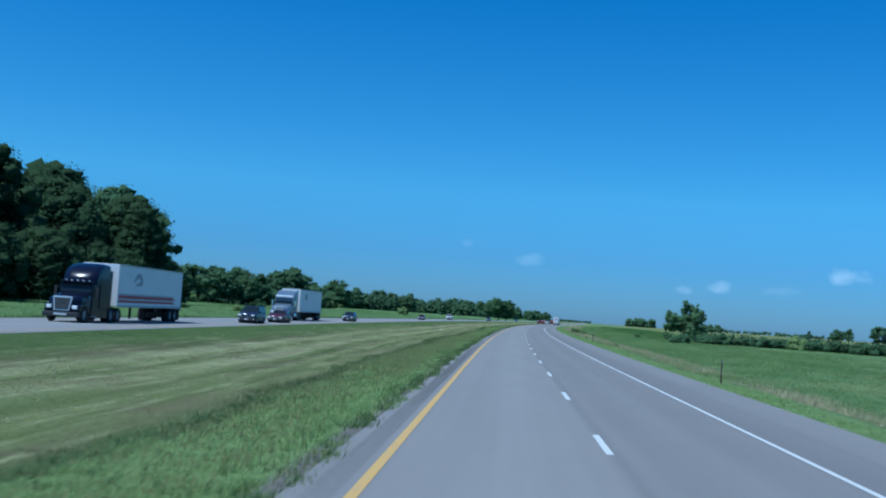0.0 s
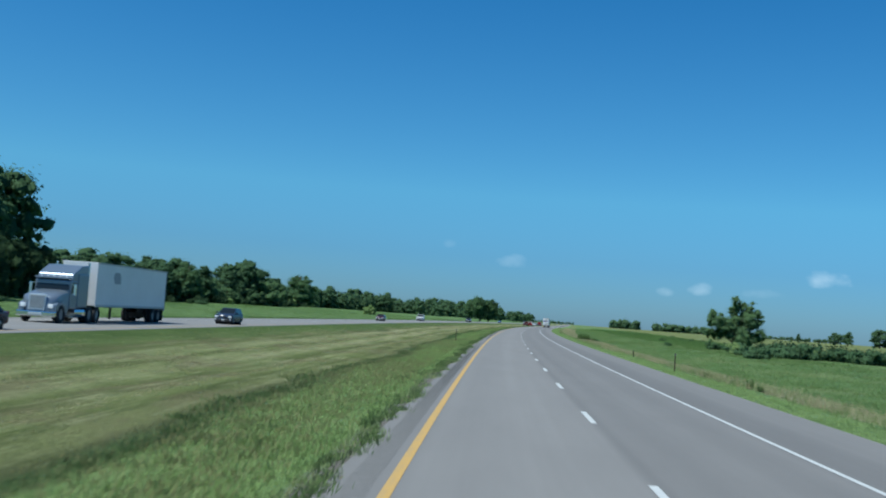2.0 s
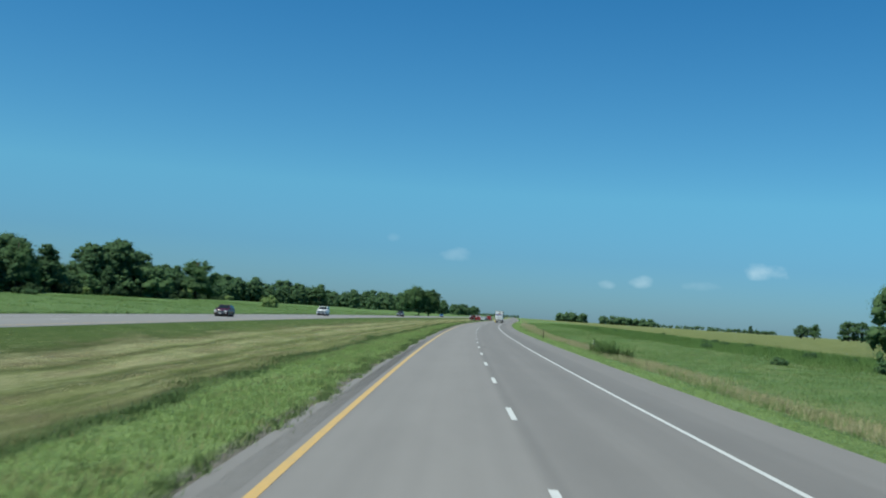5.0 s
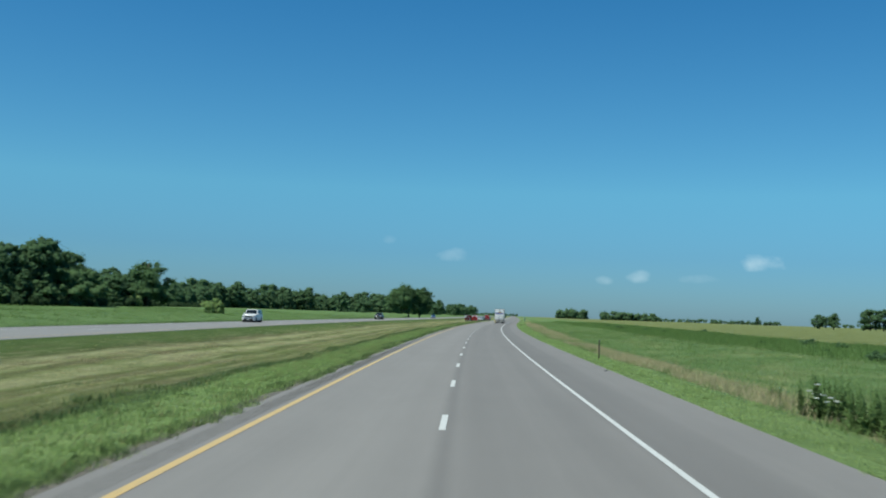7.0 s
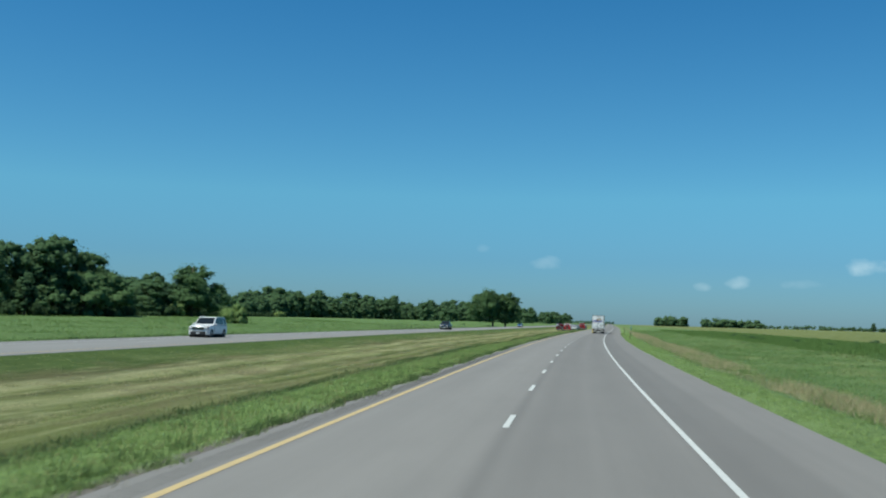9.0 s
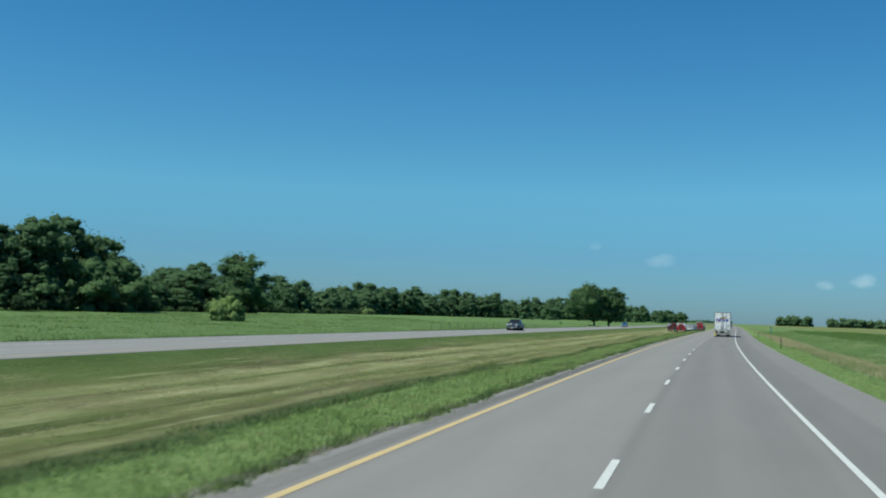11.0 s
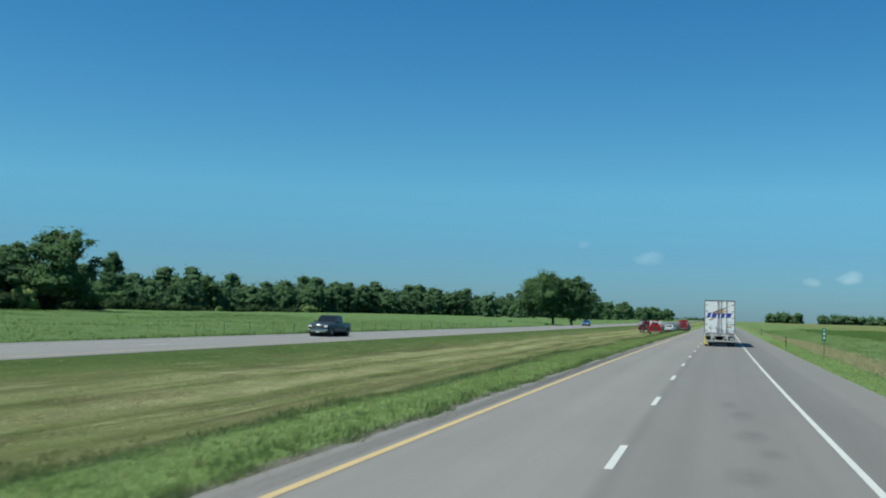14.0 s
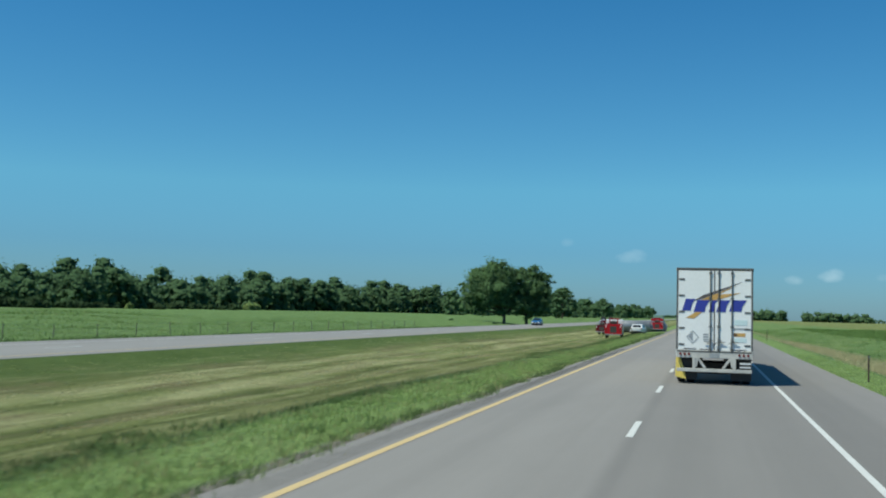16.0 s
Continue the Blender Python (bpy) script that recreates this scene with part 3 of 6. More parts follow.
def loft(bm, outline, half, top=0.08, pull_front=0.2, pull_back=0.1, mid=0.6, tumble=0.0, low=None):
    """A side outline of (y, z) drawn out to both sides, its ends and upper edges rounding off towards the flanks."""
    ys = [p[0] for p in outline]
    y0, y1 = min(ys), max(ys)
    b2, rows = bmesh.new(), []
    for u in (-1.0, -0.985, -0.93, -0.8, -0.5, 0.0, 0.5, 0.8, 0.93, 0.985, 1.0):
        t = abs(u)
        row = []
        for y, z in outline:
            k = (y - y0) / (y1 - y0)
            yy = y - pull_front * t ** 4 * max(0.0, (k - 0.72) / 0.28) ** 1.5 + pull_back * t ** 4 * max(0.0, (0.25 - k) / 0.25) ** 1.5
            lift = max(0.0, min(1.0, (z - mid) / 0.3))
            row.append(b2.verts.new((u * half * (1 - tumble * max(0.0, z - mid)), yy, z - top * lift * t ** 6 * (1.0 if t < 0.99 else 1.6))))
        rows.append(row)
    n = len(outline)
    b2.faces.new(rows[0])
    b2.faces.new(rows[-1][::-1])
    for ra, rb in zip(rows, rows[1:]):
        for i in range(n):
            b2.faces.new((ra[i], rb[i], rb[(i + 1) % n], ra[(i + 1) % n]))
    bmesh.ops.recalc_face_normals(b2, faces=b2.faces)
    for f in b2.faces:
        f.smooth = True
    for e in b2.edges:
        if len(e.link_faces) == 2 and e.calc_face_angle(0.0) > 0.6:
            e.smooth = False
    join(bm, b2)
    return bm


def plate(bm, pts, thick, normal):
    """A flat outline of 3D points given a thickness along normal."""
    b2 = bmesh.new()
    off = Vector(normal).normalized() * thick
    lo = [b2.verts.new(Vector(p)) for p in pts]
    hi = [b2.verts.new(Vector(p) + off) for p in pts]
    n = len(pts)
    b2.faces.new(lo)
    b2.faces.new(hi[::-1])
    for i in range(n):
        b2.faces.new((lo[i], hi[i], hi[(i + 1) % n], lo[(i + 1) % n]))
    bmesh.ops.recalc_face_normals(b2, faces=b2.faces)
    join(bm, b2)
    return bm


def part(name, bm, mat, parent, label="", smooth=False):
    me = bpy.data.meshes.new(name)
    bm.to_mesh(me)
    bm.free()
    me.materials.append(mat)
    if smooth:
        me.polygons.foreach_set("use_smooth", [True] * len(me.polygons))
    ob = new(name, me)
    ob.parent = parent
    if label:
        ob["label"] = label
    return ob


def thing(name, label, category, group=""):
    return tagged(new(name), label, category, group)


def road_pose(s, lat, z=0.0, back=False, turn=0.0):
    x, y = lay(s, lat)
    return pose(float(x), float(y), z, 0, 0, math.degrees(heading(s)) + (180 if back else 0) + turn)


# lane dashes, one piece each on one shared mesh
dash_bm = box(bmesh.new(), -0.07, 0.07, -3.05, 0.0, 0.0, 0.006)
dash_me = bpy.data.meshes.new("lane_dash")
dash_bm.to_mesh(dash_me)
dash_bm.free()
dash_me.materials.append(M_WHITE_LINE)
PHASE, PERIOD = 21.6, 12.192
for k in range(-5, 75):
    d = new("lane_dash", dash_me)
    d.parent = road
    d.matrix_basis = road_pose(PHASE + PERIOD * k, 0.0, 0.002)
    if k % 2 == 0:
        d = new("lane_dash", dash_me)
        d.parent = road_far
        d.matrix_basis = road_pose(PHASE + PERIOD * k, -30.75, 0.002)

# rumble grooves on the left shoulder: flat strips, groove shade put into their colour
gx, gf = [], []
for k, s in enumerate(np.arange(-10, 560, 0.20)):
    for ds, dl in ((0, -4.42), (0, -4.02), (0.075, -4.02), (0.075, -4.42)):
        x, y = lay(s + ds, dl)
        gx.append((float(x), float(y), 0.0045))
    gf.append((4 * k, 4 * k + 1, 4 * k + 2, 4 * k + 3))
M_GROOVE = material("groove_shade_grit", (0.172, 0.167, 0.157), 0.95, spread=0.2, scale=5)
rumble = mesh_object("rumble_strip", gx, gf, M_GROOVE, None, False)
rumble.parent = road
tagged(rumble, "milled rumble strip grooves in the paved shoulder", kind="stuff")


# ---- plants ----
def limb_mesh(bm, pts, r0, r1, seg=7):
    rings = []
    for i, p in enumerate(pts):
        t = i / (len(pts) - 1)
        way = (Vector(pts[min(i + 1, len(pts) - 1)]) - Vector(pts[max(i - 1, 0)])).normalized()
        u = way.orthogonal().normalized()
        v = way.cross(u)
        r = r0 + (r1 - r0) * t
        rings.append([bm.verts.new(Vector(p) + (u * math.cos(a) + v * math.sin(a)) * r) for a in (2 * math.pi * k / seg for k in range(seg))])
    for a, b in zip(rings, rings[1:]):
        for k in range(seg):
            bm.faces.new((a[k], a[(k + 1) % seg], b[(k + 1) % seg], b[k]))
    bm.faces.new(rings[-1])


def unit_ball(subdivisions):
    bm = bmesh.new()
    bmesh.ops.create_icosphere(bm, subdivisions=subdivisions, radius=1.0)
    bm.verts.ensure_lookup_table()
    v, f = np.array([x.co[:] for x in bm.verts]), np.array([[x.index for x in y.verts] for y in bm.faces])
    bm.free()
    return v, f


HEART, HEART_FAR = unit_ball(2), unit_ball(1)


def leaf_cloud(rng, centres, radii, per, size, flat=0.85, heart=HEART):
    """Ragged clumps: a dense uneven heart of inner foliage with many small leaf sprays round it. Vertices and faces."""
    verts, faces, base = [], [], 0
    middle = np.mean(centres, axis=0)

    def lump(d, c):
        return 1 + 0.22 * np.sin(d[:, 0] * 5 + c[0]) + 0.22 * np.sin(d[:, 1] * 6 + c[1]) + 0.18 * np.sin(d[:, 2] * 7 + c[2])

    for c, r in zip(centres, radii):
        hv = heart[0] * (r * 0.68 * lump(heart[0], c) * rng.uniform(0.82, 1.12, len(heart[0])))[:, None] * (1, 1, flat)
        verts.append(hv + c)
        faces.append(heart[1] + base)
        base += len(hv)
        n = max(3, int(per * (r / np.mean(radii)) ** 2))
        d = rng.normal(size=(n, 3))
        d /= np.linalg.norm(d, axis=1)[:, None]
        rad = r * lump(d, c) * (0.58 + 0.50 * rng.random(n) ** 0.8)
        pos = c + d * rad[:, None] * (1, 1, flat)
        out = pos - middle
        out /= np.linalg.norm(out, axis=1)[:, None] + 1e-6
        nor = 0.75 * d + 0.55 * out + 0.30 * rng.normal(size=(n, 3)) + (0, 0, 0.25)
        nor /= np.linalg.norm(nor, axis=1)[:, None]
        u = np.cross(nor, rng.normal(size=(n, 3)))
        u /= np.linalg.norm(u, axis=1)[:, None]
        v = np.cross(nor, u)
        sz = size * (0.6 + 0.8 * rng.random(n))[:, None]
        tri = np.stack([pos - u * sz, pos + u * sz * 0.7 - v * sz * 0.75, pos + u * sz * 0.5 + v * sz * 0.85], 1).reshape(-1, 3)
        verts.append(tri)
        faces.append(base + np.arange(3 * n).reshape(-1, 3))
        base += 3 * n
    return np.concatenate(verts), np.concatenate(faces)


def cloud_object(name, verts, faces, mat):
    me = bpy.data.meshes.new(name)
    n = len(faces)
    k = faces.shape[1]
    me.vertices.add(len(verts))
    me.vertices.foreach_set("co", verts.astype(np.float32).ravel())
    me.loops.add(n * k)
    me.loops.foreach_set("vertex_index", faces.astype(np.int32).ravel())
    me.polygons.add(n)
    me.polygons.foreach_set("loop_start", np.arange(0, n * k, k, dtype=np.int32))
    me.update(calc_edges=True)
    me.materials.append(mat)
    return new(name, me)


def make_tree(seed, height, width, bare, clumps, per, size, mat, label, lean=0.0, spire=False, lobes=None):
    """A broadleaf tree: tapered trunk, limbs, and a crown of leaf clumps with gaps and an uneven outline."""
    rng = np.random.default_rng(seed)
    tree = thing("tree", label, "tree", "trees along the highway")
    centres, radii = [], []
    top = height - bare
    if lobes:   # crown of a tree with a form of its own: x, z and radius of each lobe
        share = np.array([r ** 2 for _, _, r in lobes])
        for i, (lx, lz, lr) in enumerate(lobes):
            for k in range(max(3, int(clumps * share[i] / share.sum()))):
                d = Vector(rng.normal(size=3)).normalized() * lr * (0.30 + 0.48 * rng.random())
                centres.append((lx + d.x, d.y * 1.1 + 0.25 * lr * math.sin(2.4 * i), max(0.4, lz + d.z)))
                radii.append(lr * rng.uniform(0.28, 0.46))
        clumps = len(centres)
    while len(centres) < clumps:
        t = rng.random() ** 0.8
        r_here = width / 2 * (math.sin(math.pi * min(1, 0.12 + 0.86 * t)) ** 0.55 if not spire else (1.05 - 0.75 * t))
        a = rng.random() * 2 * math.pi
        r = r_here * rng.random() ** 0.35 * 0.90
        cr = width * rng.uniform(0.075, 0.15)
        z = bare + t * (top - cr * 0.7)
        centres.append((r * math.cos(a) + lean * t, r * math.sin(a), z))
        radii.append(cr)
    centres = np.array(centres)
    v, f = leaf_cloud(rng, centres, np.array(radii), per, size, 0.85, HEART_FAR)
    crown = cloud_object("crown", v, f, mat)
    crown.parent = tree
    bm = bmesh.new()
    r0 = 0.022 * height + 0.08
    limb_mesh(bm, [(0, 0, -0.4), (0.02 * height * rng.normal() * 0.3, 0, bare * 0.6), (lean * 0.3, 0.2, bare + top * 0.35), (lean * 0.6, 0, bare + top * 0.75)], r0 * 1.15, r0 * 0.25)
    for k in range(0, clumps, 6):
        c = centres[k]
        z0 = bare * 0.7 + (c[2] - bare) * 0.45
        mid = (c[0] * 0.5, c[1] * 0.5, (z0 + c[2]) / 2 + 0.3)
        limb_mesh(bm, [(lean * 0.2, 0, z0), mid, tuple(c)], r0 * 0.38, r0 * 0.08, 5)
    part("trunk", bm, M_BARK, tree, "", True)
    return tree


def make_shrub(seed, height, width, per, size, mat, label, category="shrub"):
    rng = np.random.default_rng(seed)
    n = 30 if per > 100 else 14
    a = rng.random(n) * 2 * math.pi
    r = width / 2 * rng.random(n) ** 0.5 * 0.75
    cr = np.minimum(width, height) * rng.uniform(0.18, 0.33, n)
    z = cr * 0.45 + rng.random(n) ** 1.1 * np.maximum(0.05, height - cr * 1.45) * np.sqrt(np.maximum(0.05, 1 - (r / (width * 0.42)) ** 2))
    v, f = leaf_cloud(rng, np.stack([r * np.cos(a), r * np.sin(a), z], 1), cr, per, size, 0.85, HEART if per > 100 else HEART_FAR)
    shrub = thing("shrub", label, category, "shrubs in the fields")
    crown = cloud_object("foliage", v, f, mat)
    crown.parent = shrub
    bm = bmesh.new()
    for k in range(4):
        limb_mesh(bm, [(0.1 * k - 0.15, 0.05, -0.3), (r[k] * np.cos(a[k]) * 0.4, r[k] * np.sin(a[k]) * 0.4, z[k] * 0.6), (r[k] * np.cos(a[k]), r[k] * np.sin(a[k]), z[k])], 0.05, 0.015, 5)
    part("stem", bm, M_BARK, shrub, "", True)
    return shrub


def plant_at(ob, s, lat, turn=0.0, scale=1.0, sink=0.0, wide=1.0):
    x, y = lay(s, lat)
    z = float(land(np.array([lat]), np.array([s]))[0]) - sink
    c = copy_thing(ob, pose(float(x), float(y), z, 0, 0, turn))
    c.scale = (scale * wide, scale * wide, scale)
    return c


# tree kinds (built once, then copied)
T_LABEL = "tall broadleaf tree in full dark green summer leaf"
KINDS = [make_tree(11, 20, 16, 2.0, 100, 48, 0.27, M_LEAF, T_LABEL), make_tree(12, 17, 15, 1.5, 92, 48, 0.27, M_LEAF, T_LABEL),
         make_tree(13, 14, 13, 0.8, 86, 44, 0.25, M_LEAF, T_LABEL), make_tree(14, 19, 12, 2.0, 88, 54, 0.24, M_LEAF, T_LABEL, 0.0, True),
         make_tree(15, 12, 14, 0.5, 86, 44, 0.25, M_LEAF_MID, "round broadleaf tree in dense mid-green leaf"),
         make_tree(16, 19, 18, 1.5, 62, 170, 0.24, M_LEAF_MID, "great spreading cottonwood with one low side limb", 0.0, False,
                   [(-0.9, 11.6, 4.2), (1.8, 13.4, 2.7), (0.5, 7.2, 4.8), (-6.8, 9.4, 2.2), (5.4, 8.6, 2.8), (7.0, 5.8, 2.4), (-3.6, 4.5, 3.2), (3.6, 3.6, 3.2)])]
# the wood close to the road shows its leaves: the same kinds in finer, darker leaf
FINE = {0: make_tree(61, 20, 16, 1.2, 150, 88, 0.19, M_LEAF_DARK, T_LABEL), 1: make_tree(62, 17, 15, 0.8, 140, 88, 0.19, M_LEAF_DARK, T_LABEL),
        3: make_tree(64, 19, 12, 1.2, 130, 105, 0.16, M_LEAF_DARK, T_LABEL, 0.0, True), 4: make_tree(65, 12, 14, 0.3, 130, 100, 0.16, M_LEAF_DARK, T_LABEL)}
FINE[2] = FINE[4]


def far_crown(seed, height, width):
    """Foliage of a tree far off: fewer, larger sprays."""
    r = np.random.default_rng(seed)
    n = 22
    t = r.random(n) ** 0.8
    a = r.random(n) * 2 * math.pi
    rr = width / 2 * np.sin(math.pi * np.minimum(1, 0.2 + 0.78 * t)) ** 0.55 * r.random(n) ** 0.35 * 0.82
    cr = width * r.uniform(0.11, 0.19, n)
    c = np.stack([rr * np.cos(a), rr * np.sin(a), 0.5 + t * (height - cr * 0.7 - 0.5)], 1)
    return leaf_cloud(r, c, cr * 1.25, 16, 0.85, 0.85, HEART_FAR)


FAR_CROWNS = [far_crown(51, 20, 16), far_crown(52, 17, 16), far_crown(53, 15, 17)]
SHRUBS = [make_shrub(31, 5.0, 5.4, 110, 0.14, M_LEAF_PALE, "rounded pale green willow shrub in tall grass"),
          make_shrub(32, 2.6, 5.5, 70, 0.17, M_LEAF, "low green shrub at the edge of a field"),
          make_shrub(33, 4.5, 6.5, 75, 0.26, M_LEAF_DARK, "dense green thicket shrub under tall trees")]
rng = np.random.default_rng(5)
# first of each kind are set into the belt themselves
FIRST = [(560, -160), (480, -155), (600, -166), (700, -178), (520, -150), (450, -137)]
FIRST_FINE = [(112, -97), (145, -98), (132, -98), (172, -97)]
for k, (s, lat) in zip(KINDS + [FINE[i] for i in (0, 1, 3, 4)], FIRST + FIRST_FINE):
    x, y = lay(s, lat)
    k.matrix_basis = pose(float(x), float(y), -0.4, 0, 0, 45)
for k, (s, lat) in zip(SHRUBS, [(486, -71.0), (438, -126), (500, -132)]):
    x, y = lay(s, lat)
    k.matrix_basis = pose(float(x), float(y), float(land(np.array([lat]), np.array([s]))[0]) - 0.05)

# the wood along the far side of the other carriageway: s, lat of its front, tree height scale
BELT_S = [230, 300, 450, 540, 640, 790, 840, 1110, 1280, 1500, 2000]
BELT_LAT = [-175, -160, -140, -141, -156, -206, -218, -258, -225, -165, -120]
BOOST_S, BOOST = [300, 465, 480, 560, 572, 625, 645, 800], [1.35, 1.35, 1.2, 1.15, 1.12, 1.12, 1.0, 1.0]
s = 235.0
far_v, far_f = [], []


def add_far(k, s, lat, turn, scale):
    """One more crown for the distant wood, which is a single body of foliage."""
    me = FAR_CROWNS[k]
    a = radians(turn)
    rot = np.array([[math.cos(a), -math.sin(a), 0], [math.sin(a), math.cos(a), 0], [0, 0, 1]]) * scale
    x, y = lay(s, lat)
    far_f.append(me[1] + sum(len(v) for v in far_v))
    far_v.append(me[0] @ rot.T + (float(x), float(y), -0.5))


while s < 2000:
    front = np.interp(s, BELT_S, BELT_LAT)
    near = s < 720
    for row, back in enumerate((0, 12, 26)):
        if row == 2 and near and rng.random() < 0.4:
            continue
        sc = np.interp(s, BOOST_S, BOOST) * rng.uniform(0.62, 1.14) * (1.0 if row else 0.88) * (1.0 if near else 1.2) * (0.68 if 590 < s < 800 else (0.8 if s < 1000 else 1.0))
        place = (s + rng.uniform(-3, 3), front - back + rng.uniform(-4, 3), rng.uniform(0, 360), sc)
        if near and row < 2:
            plant_at(KINDS[rng.choice([1, 2, 2, 4, 4, 3])], *place, 0.0, rng.uniform(1.2, 1.5) * (1.3 if 575 < s else 1.0))
        else:
            add_far(rng.choice(3), *place)
    if s < 1000:
        for k in range(2):
            if rng.random() < 0.4:
                continue
            pale = rng.random() < 0.08
            plant_at(SHRUBS[0 if pale else 2], s + rng.uniform(-5, 5), front + (9 if pale else 7) + rng.uniform(-2, 3), rng.uniform(0, 360), rng.uniform(0.4, 1.2))
    s += rng.uniform(7.5, 11) * (1 + max(0, s - 1300) / 600)
# taller trees that stand out of it
for kind, s, lat, sc in ((1, 466, -148, 1.06), (0, 532, -142, 1.02), (0, 545, -146, 1.10), (1, 556, -143, 1.10), (0, 524, -148, 0.95), (4, 538, -134, 1.0), (4, 552, -135, 1.05), (0, 634, -161, 0.8), (1, 656, -163, 0.78),
                         (0, 1276, -214, 1.1), (0, 1119, -268, 1.15), (1, 1102, -257, 1.25), (1, 1147, -250, 0.95), (2, 827, -214, 1.0), (2, 782, -201, 0.95), (0, 1025, -72, 0.85), (1, 1060, -80, 0.9)):
    plant_at(KINDS[kind], s, lat, 40 * kind + s, sc, 0.0, 1.15)
copy_thing(KINDS[5], pose(-112, 636, -0.2, 0, 0, 28)).scale = (1.7, 1.7, 1.26)
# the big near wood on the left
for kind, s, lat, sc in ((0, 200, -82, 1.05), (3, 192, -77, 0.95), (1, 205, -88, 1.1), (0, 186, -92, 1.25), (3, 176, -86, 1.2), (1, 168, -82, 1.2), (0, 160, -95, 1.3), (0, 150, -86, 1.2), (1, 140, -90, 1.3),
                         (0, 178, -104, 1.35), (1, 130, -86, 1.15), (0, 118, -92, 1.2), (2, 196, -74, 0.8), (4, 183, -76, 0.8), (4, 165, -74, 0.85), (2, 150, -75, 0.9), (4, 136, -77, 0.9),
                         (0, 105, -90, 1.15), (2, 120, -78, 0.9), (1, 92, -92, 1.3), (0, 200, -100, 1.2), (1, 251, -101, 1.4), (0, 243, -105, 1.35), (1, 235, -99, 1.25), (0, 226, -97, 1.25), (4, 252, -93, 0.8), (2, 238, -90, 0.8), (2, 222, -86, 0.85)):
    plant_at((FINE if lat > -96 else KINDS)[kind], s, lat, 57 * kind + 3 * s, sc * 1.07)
# trees running away beside the other carriageway towards the vanishing road
for i in range(46):
    s = 1040 + 26 * i + rng.uniform(-8, 8)
    add_far(rng.choice(3), s, -62 - rng.uniform(0, 45) - max(0, 1400 - s) * 0.10, rng.uniform(0, 360), rng.uniform(0.75, 1.0))

tagged(cloud_object("woods", np.concatenate(far_v), np.concatenate(far_f), M_LEAF), "long dark green wood running away beside the highway", "woods", kind="stuff")

# the lone pair beside the other carriageway
big = make_tree(21, 17, 20, 2.2, 250, 100, 0.24, M_LEAF_MID, "wide spreading cottonwood tree standing alone beside the highway", 0.0, False,
                [(-3.7, 10.4, 6.2), (-6.5, 12.5, 3.6), (-1.0, 13.6, 3.4), (-11.2, 9.4, 2.1), (-9.6, 5.6, 3.4), (-6.6, 3.9, 2.8), (2.4, 12.2, 3.3), (-1.0, 5.6, 3.6), (2.4, 8.6, 3.6), (3.4, 5.6, 3.0)])
x, y = lay(748, -50.2)
big.matrix_basis = pose(float(x), float(y), -0.4, 0, 0, 8)
mate = make_tree(22, 17.0, 12, 1.0, 210, 95, 0.24, M_LEAF_MID, "upright dark green tree close beside a wider tree", 0.5, False,
                 [(1.1, 14.0, 2.6), (3.7, 11.8, 3.0), (0.8, 9.6, 3.6), (-1.4, 12.9, 2.8), (3.0, 8.6, 3.6), (1.4, 11.8, 3.2), (5.2, 8.6, 2.6), (-3.4, 5.4, 3.0), (1.6, 5.4, 3.4), (4.6, 6.0, 2.9), (-0.6, 4.8, 3.3), (6.2, 11.2, 1.3), (0.6, 1.8, 1.9), (3.0, 3.2, 2.4), (-2.2, 8.8, 2.9), (-1.6, 11.8, 2.2)])
x, y = lay(752, -44.8)
mate.matrix_basis = pose(float(x), float(y), -0.4, 0, 0, 8)

# the tree and thicket on the right
rt = make_tree(23, 10.4, 9.5, 0.8, 230, 130, 0.085, M_LEAF_MID, "small broadleaf tree with an uneven crown ending a hedgerow", 0.2, False,
               [(-2.9, 5.6, 2.3), (-3.3, 2.6, 2.0), (0.1, 9.0, 1.5), (0.3, 6.8, 2.2), (2.3, 8.2, 1.6), (2.6, 5.8, 2.4), (4.7, 5.6, 1.3), (1.6, 2.2, 2.5), (-0.8, 3.8, 2.4), (1.2, 4.6, 2.2), (4.2, 3.2, 1.9), (2.8, 6.9, 1.8)])
x, y = lay(251, 37.5)
rt.matrix_basis = pose(float(x), float(y), -0.4, 0, 0, -9)
hedge_rng = np.random.default_rng(9)
for i in range(84):
    t = i / 83
    lat = 37 + 95 * t + hedge_rng.uniform(-2, 2)
    s = 214 - 16 * t + hedge_rng.uniform(-5, 5)
    plant_at(SHRUBS[(1, 2, 1, 1, 0)[i % 5]], s, lat, hedge_rng.uniform(0, 360), hedge_rng.uniform(0.95, 1.3) * (1.0, 0.66, 1.0, 1.0, 0.42)[i % 5] * (1 + 0.45 * t), 0.3)
for s, lat, kind, sc in ((190, 27.5, 1, 0.75), (197, 29.5, 1, 0.85), (206, 30, 1, 0.8), (216, 31, 0, 0.42), (226, 33, 1, 0.85), (236, 34.5, 0, 0.45), (243, 36, 1, 0.9), (249, 33.5, 1, 0.7), (205, 53, 0, 0.72), (228, 38, 2, 0.6), (240, 41, 2, 0.6), (254, 44, 1, 0.9)):
    plant_at(SHRUBS[kind], s, lat, 41 * s, sc, 0.2)
# far trees on the right-hand fields
def plant_far(kind, x, y, scale, turn):
    copy_thing(KINDS[kind], pose(x, y, -1.0, 0, 0, turn)).scale = (scale * 1.25, scale * 1.25, scale)


for kind, x, y, sc in ((5, 400, 1232, 1.1), (2, 389, 1240, 1.1), (1, 428, 1212, 1.3), (0, 440, 1210, 1.1), (4, 455, 1205, 1.6), (1, 468, 1204, 1.2), (2, 482, 1200, 1.3), (3, 625, 2170, 0.9), (2, 640, 2170, 0.6)):
    plant_far(kind, x, y, sc, 7 * x)


